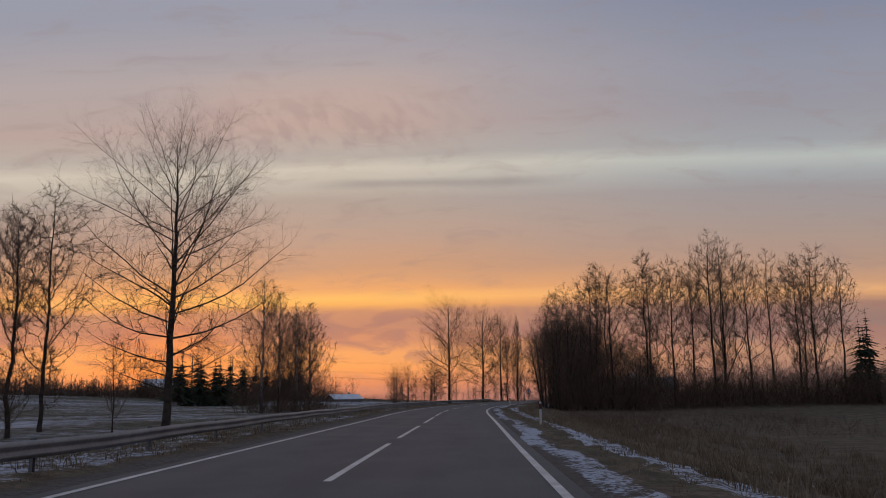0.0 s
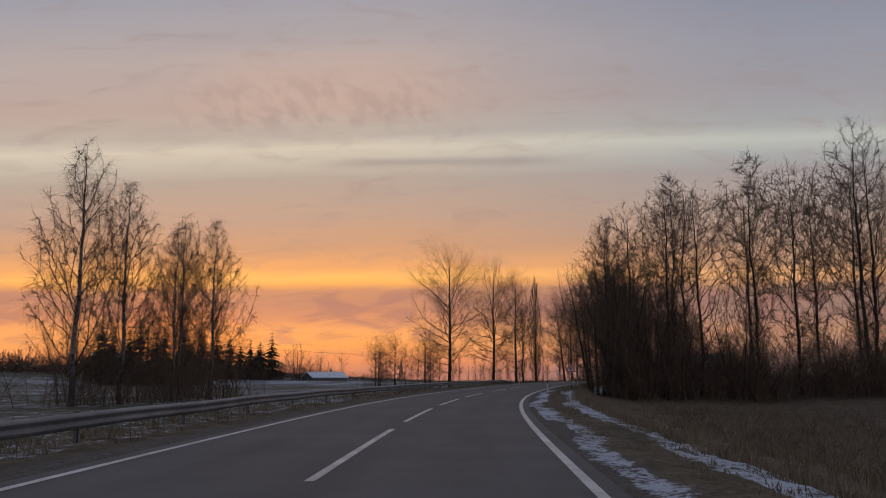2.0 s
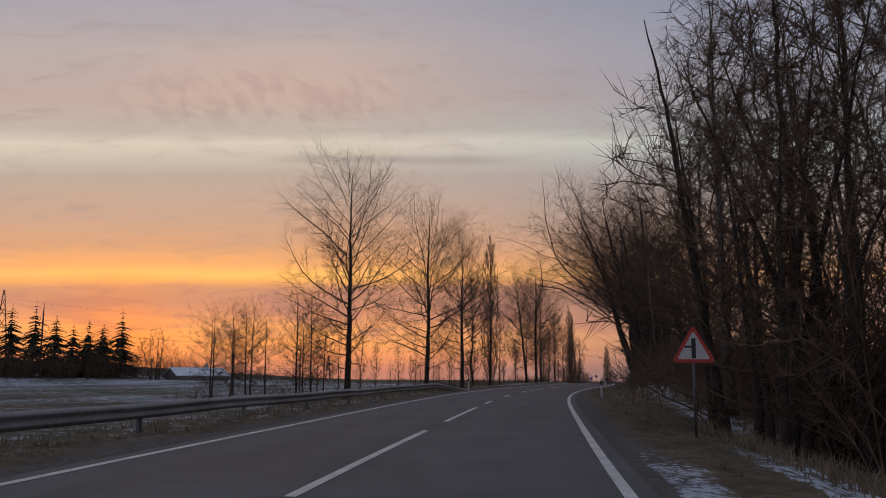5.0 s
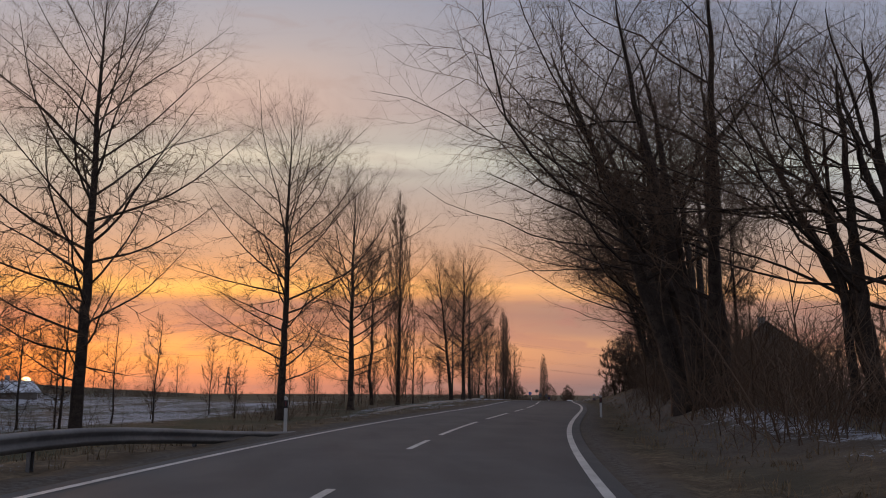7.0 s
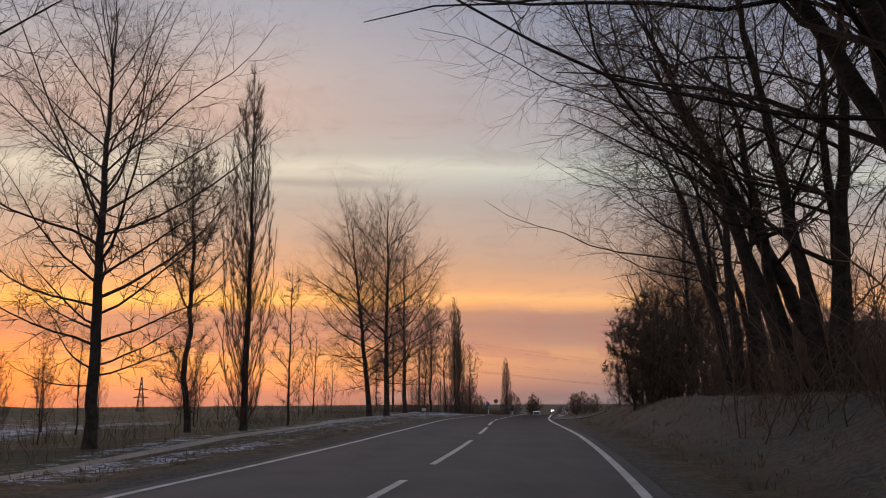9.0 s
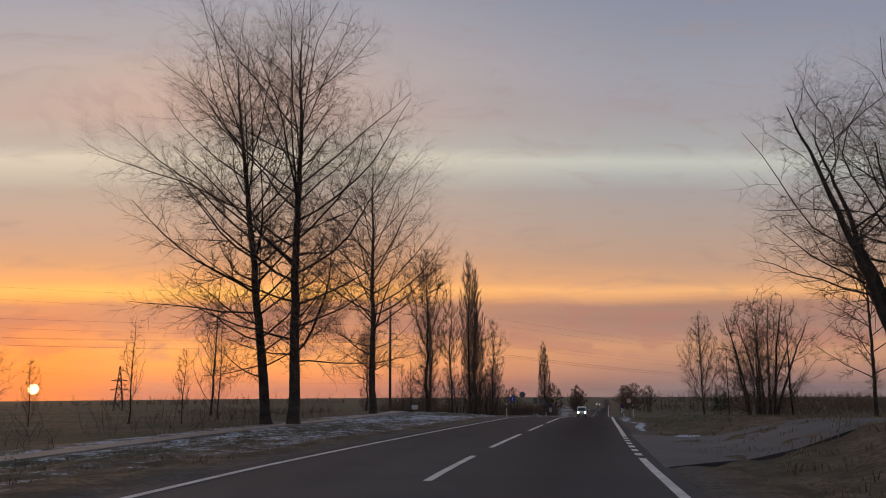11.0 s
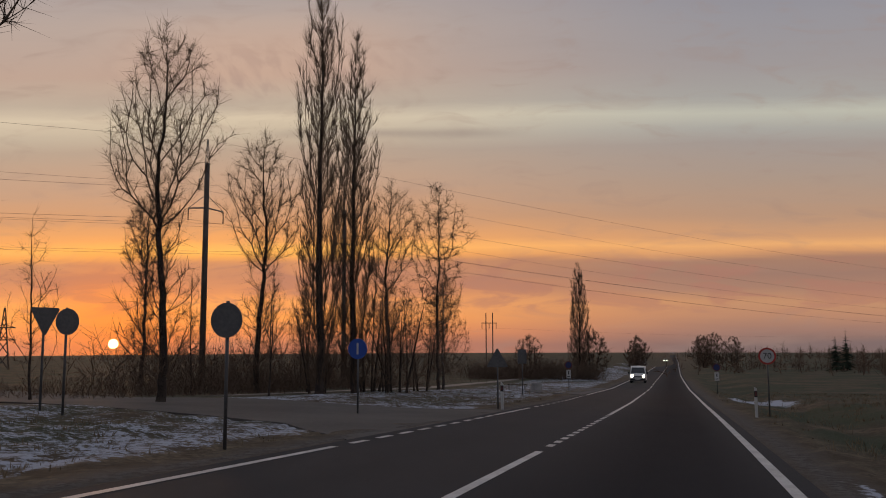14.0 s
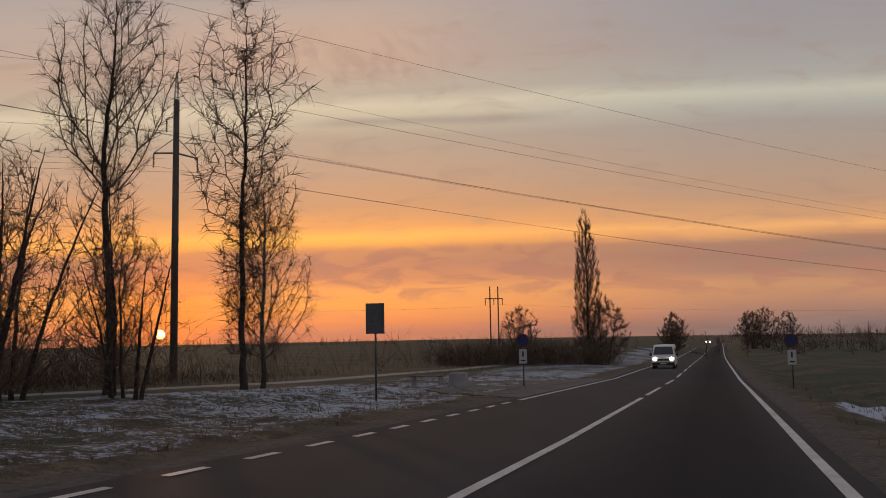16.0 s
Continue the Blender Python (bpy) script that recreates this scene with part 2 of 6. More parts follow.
M_STEEL = material("galvanised_steel", two_tone((0.13, 0.13, 0.135), (0.21, 0.21, 0.21), 0.7, 9.0), 0.55, 0.4, bump=(25, 0.15, 0.003))
M_POLE = material("grey_sign_pole", two_tone((0.09, 0.09, 0.09), (0.13, 0.13, 0.13), 1.0, 12.0), 0.55, 0.4)
M_WHITE = material("white_plastic", two_tone((0.52, 0.52, 0.51), (0.44, 0.43, 0.41), 1.2, 16.0), 0.5)
M_BLACK = material("black_marking", two_tone((0.018, 0.018, 0.018), (0.028, 0.028, 0.028), 2.0, 16.0), 0.5)
M_RED = material("red_reflective_edge", two_tone((0.50, 0.045, 0.035), (0.40, 0.04, 0.03), 2.0, 16.0), 0.45)
M_BLUE = material("blue_sign_face", two_tone((0.018, 0.07, 0.33), (0.022, 0.085, 0.38), 2.0, 16.0), 0.4)
# darker copies of the sign red and blue, with backlit shade in the colour
M_DARK_RED = material("shaded_sign_and_reflector_red", two_tone((0.14, 0.035, 0.04), (0.10, 0.03, 0.035), 2.0, 16.0), 0.6)
M_SHADED_BLUE = material("shaded_sign_blue", two_tone((0.025, 0.03, 0.10), (0.03, 0.04, 0.12), 2.0, 16.0), 0.6)
M_BACK = material("grey_sign_back", two_tone((0.09, 0.09, 0.092), (0.13, 0.128, 0.125), 2.0, 16.0), 0.65, 0.1)
M_SHAFT = material("dark_weathered_shaft", two_tone((0.075, 0.062, 0.052), (0.12, 0.10, 0.085), 1.2, 14.0), 0.85, bump=(22, 0.4, 0.006))
M_CONCRETE = material("weathered_concrete", two_tone((0.24, 0.23, 0.22), (0.36, 0.345, 0.33), 1.2, 14.0), 0.85, bump=(22, 0.4, 0.006))
M_WOOD = material("weathered_wood", two_tone((0.10, 0.075, 0.055), (0.16, 0.125, 0.095), 1.0, 18.0), 0.85, bump=(18, 0.4, 0.006))
M_WIRE = material("dark_wire", two_tone((0.05, 0.045, 0.042), (0.07, 0.065, 0.06), 1.0, 5.0), 0.6, 0.3)
M_WALL = material("rendered_house_wall", two_tone((0.15, 0.13, 0.115), (0.20, 0.18, 0.16), 0.6, 8.0), 0.9)
M_ROOF = material("dark_roof", two_tone((0.06, 0.055, 0.055), (0.10, 0.09, 0.085), 0.8, 10.0), 0.8)
M_GLASS = material("dark_glass", lambda gg, w, sh: (0.02, 0.022, 0.025, 1), 0.08, spec=0.6)
M_VAN = material("white_van_paint", two_tone((0.62, 0.62, 0.61), (0.54, 0.53, 0.51), 1.0, 9.0), 0.3)
M_TYRE = material("black_rubber", two_tone((0.015, 0.015, 0.015), (0.03, 0.03, 0.03), 2.0, 20.0), 0.85)


def lamp_material(name, colour, strength):
    m = bpy.data.materials.new(name)
    m.use_nodes = True
    gg = Graph(m.node_tree)
    e = gg.add("ShaderNodeEmission")
    e.inputs[0].default_value, e.inputs[1].default_value = colour, strength
    o = gg.add("ShaderNodeOutputMaterial")
    gg.put(o.inputs[0], e.outputs[0])
    return m


M_HEAD = lamp_material("headlight_glow", (1.0, 0.93, 0.74, 1), 12.0)


# ---- building helpers ----
LONG = 1.40         # metres for each unit of the plan's y; x and z are in metres


def laid_out(v):
    """Places of the plan, in metres."""
    v = np.array(v, float)
    v[..., 1] *= LONG
    return v


def root(name, x, y, z, turn=0.0, label="", category="", group="", kind=""):
    ob = new(name)
    ob.empty_display_size = 0.2
    ob.matrix_world = pose(x, y * LONG, z, 0, 0, turn)
    return tagged(ob, label, category, group, kind)


def mesh_of(name, verts, faces, mat, smooth=False):
    me = bpy.data.meshes.new(name)
    me.from_pydata(verts if isinstance(verts, list) else verts.tolist(), [], faces if isinstance(faces, list) else faces.tolist())
    me.materials.append(mat)
    if smooth:
        me.shade_smooth()
    return me


def child(name, me, parent, label=""):
    ob = new(name, me)
    ob.parent = parent
    if label:
        ob["label"] = label
    return ob


def part(name, bm, mat, parent, label="", smooth=False):
    me = bpy.data.meshes.new(name)
    bm.to_mesh(me)
    bm.free()
    me.materials.append(mat)
    if smooth:
        me.shade_smooth()
    return child(name, me, parent, label)


def box(bm, cx, cy, cz, sx, sy, sz, turn=0.0, bevel=0.0):
    m = Matrix.Translation((cx, cy, cz)) @ Matrix.Rotation(radians(turn), 4, "Z") @ Matrix.Diagonal((sx, sy, sz, 1))
    made = bmesh.ops.create_cube(bm, size=1.0, matrix=m)
    if bevel:
        edges = list({e for v in made["verts"] for e in v.link_edges})
        bmesh.ops.bevel(bm, geom=edges, offset=bevel, segments=2, affect="EDGES", profile=0.6)
    return bm


def rod(bm, a, b, r1, r2=None, sides=10):
    a, b = Vector(a), Vector(b)
    d = b - a
    m = Matrix.Translation((a + b) / 2) @ d.to_track_quat("Z", "Y").to_matrix().to_4x4()
    bmesh.ops.create_cone(bm, cap_ends=True, segments=sides, radius1=r1, radius2=r1 if r2 is None else r2, depth=d.length, matrix=m)
    return bm


def plate(bm, outline, y0, y1, bevel=0.0):
    """A flat plate in the xz plane with the given outline, from y0 to y1."""
    front = [bm.verts.new((x, y0, z)) for x, z in outline]
    back = [bm.verts.new((x, y1, z)) for x, z in outline]
    n = len(outline)
    bm.faces.new(front)
    bm.faces.new(back[::-1])
    for i in range(n):
        bm.faces.new((front[i], back[i], back[(i + 1) % n], front[(i + 1) % n]))
    bmesh.ops.recalc_face_normals(bm, faces=bm.faces)
    if bevel:
        bmesh.ops.bevel(bm, geom=list(bm.edges), offset=bevel, segments=1, affect="EDGES")
    return bm


def ring_outline(r, n=28, x0=0.0, z0=0.0):
    return [(x0 + r * math.cos(2 * math.pi * i / n), z0 + r * math.sin(2 * math.pi * i / n)) for i in range(n)]


def rounded_triangle(r, corner, down=False, n=6):
    """Outline of a triangle of circumradius r with rounded corners."""
    out = []
    for k in range(3):
        a = radians(90 + 120 * k)
        cx, cz = (r - 2 * corner) * math.cos(a), (r - 2 * corner) * math.sin(a)
        for j in range(n + 1):
            b = a - radians(60) + radians(120) * j / n
            out.append((cx + corner * math.cos(b), cz + corner * math.sin(b)))
    return [(x, -z) for x, z in out][::-1] if down else out


# ---- the lie of the road and the land ----
ROAD_Y = np.array([-60, -40, 0, 20, 40, 60, 80, 95, 110, 125, 140, 155, 170, 185, 200, 220, 245, 300, 420, 700, 1500.0])
ROAD_X = np.array([-4.3, -3.4, -1.65, -0.95, -0.1, 1.0, 4.05, 7.6, 11.6, 16.9, 23.65, 29.8, 35.4, 41.9, 48.6, 57.9, 69.35, 94.2, 149.4, 277.5, 645.0])


def natural_spline(kx, ky):
    n, h = len(kx), np.diff(kx)
    a, b = np.eye(n), np.zeros(n)
    for i in range(1, n - 1):
        a[i, i - 1:i + 2] = h[i - 1], 2 * (h[i - 1] + h[i]), h[i]
        b[i] = 6 * ((ky[i + 1] - ky[i]) / h[i] - (ky[i] - ky[i - 1]) / h[i - 1])
    m = np.linalg.solve(a, b)

    def at(x):
        k = np.clip(np.searchsorted(kx, x) - 1, 0, n - 2)
        d, hh = x - kx[k], h[k]
        c = (ky[k + 1] - ky[k]) / hh - hh * (2 * m[k] + m[k + 1]) / 6
        return ky[k] + c * d + m[k] / 2 * d * d + (m[k + 1] - m[k]) / (6 * hh) * d ** 3
    return at


road_x = natural_spline(ROAD_Y, ROAD_X)
RISE_Y = np.array([-200, 100, 137, 153, 170, 184, 200, 210, 223, 238, 263, 323, 600, 1500.0])
RISE_Z = np.array([0, 0, 0, -0.05, -0.2, -0.45, -0.75, -1.10, -1.83, -2.65, -3.8, -5.5, -9.2, -20.0])
LEFT_Y = np.array([-200, 60, 100, 125, 133, 147, 158, 170, 197, 209, 222, 236, 251, 270, 330, 600, 1500.0])
LEFT_Z = np.array([-0.35, -0.35, -0.8, -1.1, -1.0, -0.85, -0.6, -0.6, -0.55, -0.8, -1.57, -2.38, -3.15, -3.95, -5.1, -6.6, -9.0])
RIGHT_Y = np.array([-200, 60, 86, 100, 115, 128, 145, 160, 175, 190, 210, 230, 250, 270, 330, 600, 1500.0])
RIGHT_Z = np.array([-1.0, -1.4, -1.3, -0.3, 0.45, 0.75, 1.3, 1.2, 0.5, -0.2, -0.95, -1.93, -3.2, -4.15, -5.3, -6.8, -9.2])
LINE_Y = np.arange(-60.0, 1500.0, 0.5)
LINE = np.c_[road_x(LINE_Y), LINE_Y]
TANG = np.gradient(LINE, axis=0)
TANG /= np.linalg.norm(TANG, axis=1)[:, None]


def road_frame(x, y):
    """For points: metres to the right of the centre line, and the y of the nearest centre point."""
    x, y = np.atleast_1d(np.asarray(x, float)), np.atleast_1d(np.asarray(y, float))
    o, s = np.empty(len(x)), np.empty(len(x))
    for lo in range(0, len(x), 2000):
        q = np.c_[x[lo:lo + 2000], y[lo:lo + 2000]]
        coarse = LINE[::8]
        i = ((q[:, None, 0] - coarse[None, :, 0]) ** 2 + (q[:, None, 1] - coarse[None, :, 1]) ** 2).argmin(1) * 8
        for step in (4, 2, 1):
            for sign in (1, -1):
                j = np.clip(i + sign * step, 0, len(LINE) - 1)
                better = ((q - LINE[j]) ** 2).sum(1) < ((q - LINE[i]) ** 2).sum(1)
                i = np.where(better, j, i)
        d = q - LINE[i]
        o[lo:lo + 2000] = d[:, 0] * TANG[i, 1] - d[:, 1] * TANG[i, 0]
        s[lo:lo + 2000] = LINE_Y[i] + d[:, 0] * TANG[i, 0] * TANG[i, 1] + d[:, 1] * TANG[i, 1] ** 2
    return o, s


def smooth(v, lo, hi):
    t = np.clip((v - lo) / (hi - lo), 0, 1)
    return t * t * (3 - 2 * t)


def soft_noise(x, y, scale, seed=0.0):
    return (np.sin(x / scale * 1.7 + seed) * np.cos(y / scale * 1.3 + seed * 2.1) + 0.6 * np.sin(x / scale * 3.9 - y / scale * 2.7 + seed * 0.7)) / 1.6


def land_from(o, s, x, y):
    rz, lz, gz = np.interp(s, RISE_Y, RISE_Z), np.interp(s, LEFT_Y, LEFT_Z), np.interp(s, RIGHT_Y, RIGHT_Z)
    left = rz + (lz - rz) * smooth(-o, 5.2, 12.0)
    early = 1 - smooth(s, 84, 98)
    ditch = -0.20 * np.exp(-((o - 7.6) / 1.3) ** 2) * early - 0.35 * np.exp(-((o - 7.0) / 1.4) ** 2) * smooth(s, 185, 205)
    right = rz + (gz - rz) * smooth(o, 5.0, 8.5 + 4.5 * early) + ditch
    z = np.where(o < 0, left, right)
    far = np.abs(o)
    z = z + soft_noise(x, y, 9.0) * 0.10 * smooth(far, 6, 14) + soft_noise(x, y, 60.0, 2.0) * 0.35 * smooth(far, 30, 90)
    z = z + 4.2 * smooth(-o, 45, 170) * (1 - smooth(s, 190, 300)) * (1 - smooth(-o, 600, 1500))
    z = z - 0.010 * np.maximum(0, np.hypot(x - 60, y - 180) - 330) * smooth(y, 150, 330)
    bed = 1 - smooth(far, 3.6, 3.85)
    return z * (1 - bed) + (rz - 0.10) * bed


# the mouth of the side road: metres to the left of the centre line, and s of its near and far edge there
SIDE_NEAR = [3.55, 5.2, 6.6, 9.0, 13.0, 20.0, 34.0], [218.0, 219.0, 219.8, 219.9, 219.4, 219.0, 219.0]
SIDE_FAR = [3.55, 5.6, 7.7, 10.5, 14.3, 22.0, 34.0], [229.6, 228.2, 227.2, 226.6, 226.2, 226.0, 226.0]


def side_bed(o, s):
    """How far the ground lies below the side road, inside its edges."""
    inside = np.minimum(s - np.interp(-o, *SIDE_NEAR), np.interp(-o, *SIDE_FAR) - s)
    return 0.22 * smooth(inside, 0.1, 1.3) * smooth(-o, 4.3, 5.2) * (1 - smooth(-o, 32, 34))


def land(x, y):
    o, s = road_frame(x, y)
    return land_from(o, s, np.atleast_1d(np.asarray(x, float)), np.atleast_1d(np.asarray(y, float)))


def land_z(x, y):
    return float(land(x, y)[0])


def beside(s, o):
    """The place o metres to the right of the centre line at s."""
    i = int(np.clip(round((s + 60) * 2), 0, len(LINE) - 1))
    return float(LINE[i, 0] + TANG[i, 1] * o), float(LINE[i, 1] - TANG[i, 0] * o)


def road_z(s):
    return float(np.interp(s, RISE_Y, RISE_Z))


def graded(lo, hi, step, outer):
    mid = np.arange(lo, hi + step / 2, step)
    grow = [step * 1.5]
    while sum(grow) < outer:
        grow.append(grow[-1] * 1.22)
    grow = np.cumsum(grow)
    return np.r_[(lo - grow)[::-1], mid, hi + grow]


def cover(o, s, x, y):
    """Snow, gravel tone and green at places of the land."""
    far = np.abs(o)
    n1 = soft_noise(x + 3 * np.sin(y / 7), y + 4 * np.sin(x / 11), 5.0, 4.0)
    n2 = soft_noise(x + 14 * np.sin(y / 31 + x / 57), y + 12 * np.sin(x / 27), 37.0, 9.0)
    wander = 0.18 * np.sin(s / 3.1) + 0.12 * np.sin(s / 1.3 + 2)
    ow = o + wander
    early = 0.53 * smooth(ow, 3.55, 3.85) * (1 - smooth(ow, 4.4, 4.8)) + 0.525 * smooth(ow, 5.0, 5.4) * (1 - smooth(ow, 6.6, 8.6)) + 0.44 * smooth(ow, 8.0, 9.5) * (1 - smooth(ow, 12, 15))
    later = 0.50 * np.exp(-((o - 7.9) / 2.0) ** 2) * (1 - 0.3 * smooth(s, 120, 135)) + 0.62 * np.exp(-((ow - 4.15) / 0.35) ** 2) * smooth(s, 181, 186) * (1 - smooth(s, 216, 222))
    right = early * (1 - smooth(s, 84, 100)) + smooth(s, 84, 100) * later
    right = right + 0.72 * np.exp(-((o - 5.0) / 0.9) ** 2 - ((s - 180.8) / 1.6) ** 2) + 0.85 * np.exp(-((o - 6.4) / 1.5) ** 2 - ((s - 247.0) / 3.4) ** 2)
    right = right + smooth(o, 16, 30) * (0.34 + 0.05 * n2) * smooth(s, 180, 215)
    strip = (0.455 + 0.035 * smooth(s, 170, 185)) * smooth(-o, 4.3, 5.2) * (1 - smooth(-o, 14.0, 16.5)) * smooth(s, 116, 130) + 0.46 * smooth(-o, 4.0, 5.0) * (1 - smooth(s, 112, 122))
    edge = s - np.interp(-o, *SIDE_FAR)
    strip = np.minimum(strip + 0.06 * np.exp(-((edge - 0.35) / 0.4) ** 2) * smooth(-o, 4.4, 5.5), 0.50)
    field = smooth(-o, 14, 24) * (0.475 + 0.07 * n2) * (1 - 0.55 * smooth(s, 160, 215))
    snow = np.where(o > 0, right, np.maximum(strip, field)) + 0.05 * n1
    # gravel at the road's edge; the same tone darkens the ground of the bank
    gravel_tone = smooth(far, 3.5, 3.7) * (1 - smooth(far, 3.9, 4.5)) + 0.85 * smooth(o, 4.8, 6) * (1 - smooth(o, 14, 18)) * smooth(s, 112, 120) * (1 - smooth(s, 158, 168))
    green = smooth(-o, 5.0, 8) * 0.8 + smooth(o, 4.6, 6) * smooth(s, 175, 200) + 0.35 * smooth(o, 4.4, 5.0) * (1 - smooth(o, 6, 7))
    return snow, gravel_tone, green


def set_cover(me, o, s, x, y):
    for name, v in zip(("snow", "gravel_tone", "green"), cover(o, s, x, y)):
        at = me.attributes.new(name, "FLOAT", "POINT")
        at.data.foreach_set("value", np.clip(v, 0, 1.2).astype(np.float32))


def make_verge(o0, o1, step, label):
    """A fine strip of verge along the road, with small humps."""
    ss, oo = np.arange(-24, 264, 0.6), np.linspace(o0, o1, int(abs(o1 - o0) / step) + 1)
    px, tx, ty = np.interp(ss, LINE_Y, LINE[:, 0]), np.interp(ss, LINE_Y, TANG[:, 0]), np.interp(ss, LINE_Y, TANG[:, 1])
    x, y = px[:, None] + ty[:, None] * oo, ss[:, None] - tx[:, None] * oo
    o, s = np.broadcast_to(oo, x.shape).ravel(), np.repeat(ss, len(oo))
    x, y = x.ravel(), y.ravel()
    rng = np.random.default_rng(3)
    fade = smooth(np.abs(o), abs(o0) + 0.1, abs(o0) + 0.8) * (1 - smooth(np.abs(o), abs(o1) - 0.9, abs(o1) - 0.1))
    z = land_from(o, s, x, y) - side_bed(o, s) + fade * (0.035 * rng.normal(0, 1, len(x)).clip(-1.5, 1.5) + 0.04 * soft_noise(x, y, 0.9, 5.0))
    z = np.where(np.abs(o) < abs(o0) + 0.02, np.interp(s, RISE_Y, RISE_Z) - 0.03, z)
    z = np.where(np.abs(o) > abs(o1) - 0.02, z - 0.35, z)
    i = np.arange(len(x)).reshape(len(ss), len(oo))
    f = np.stack([i[:-1, :-1], i[:-1, 1:], i[1:, 1:], i[1:, :-1]], -1).reshape(-1, 4)
    me = mesh_of("verge", laid_out(np.c_[x, y, z]), f if o1 > 0 else f[:, ::-1], M_GROUND, True)
    set_cover(me, o, s, x, y)
    return tagged(new("verge", me), label, "verge", kind="structure")


def make_ground():
    xs, ys = graded(-34, 96, 0.95, 4200), graded(-14, 290, 1.15, 4200)
    gx, gy = np.meshgrid(xs, ys)
    x, y = gx.ravel(), gy.ravel()
    o, s = road_frame(x, y)
    under = smooth(s, -23, -20) * (1 - smooth(s, 260, 263)) * smooth(np.abs(o), 2.0, 3.4) * np.where(o > 0, 1 - smooth(o, 9.0, 10.0), 1 - smooth(-o, 12.0, 13.0))
    z = land_from(o, s, x, y) - side_bed(o, s) - 0.14 * under
    nx, ny = len(xs), len(ys)
    i = np.arange(nx * ny).reshape(ny, nx)
    faces = np.stack([i[:-1, :-1], i[:-1, 1:], i[1:, 1:], i[1:, :-1]], -1).reshape(-1, 4)
    me = mesh_of("ground", laid_out(np.c_[x, y, z]), faces, M_GROUND, True)
    set_cover(me, o, s, x, y)
    return tagged(new("ground", me), "brown winter grass and fields with thin patches of snow", "ground", kind="structure")


make_ground()
make_verge(3.58, 10.6, 0.3, "brown grass verge with patchy snow beside the ditch")
make_verge(-3.58, -13.8, 0.35, "frosted grass verge with patchy snow")


def ribbon(s0, s1, o0, o1, lift, step=1.0, thick=0.0, cross=None):
    """Vertices and faces of a strip along the road."""
    n = max(2, int((s1 - s0) / step) + 1)
    ss = np.linspace(s0, s1, n)
    offs = np.array(cross) if cross is not None else np.array([o0, o1])
    i = np.interp(ss, LINE_Y, np.arange(len(LINE_Y)))
    px, py = np.interp(i, np.arange(len(LINE)), LINE[:, 0]), ss
    tx, ty = np.interp(i, np.arange(len(LINE)), TANG[:, 0]), np.interp(i, np.arange(len(LINE)), TANG[:, 1])
    z = np.interp(ss, RISE_Y, RISE_Z) + lift
    v = np.stack([px[:, None] + ty[:, None] * offs, py[:, None] - tx[:, None] * offs, np.repeat(z[:, None], len(offs), 1)], -1)
    m = len(offs)
    k = np.arange(n * m).reshape(n, m)
    f = np.stack([k[:-1, :-1], k[:-1, 1:], k[1:, 1:], k[1:, :-1]], -1).reshape(-1, 4)
    return v.reshape(-1, 3), f, offs, n


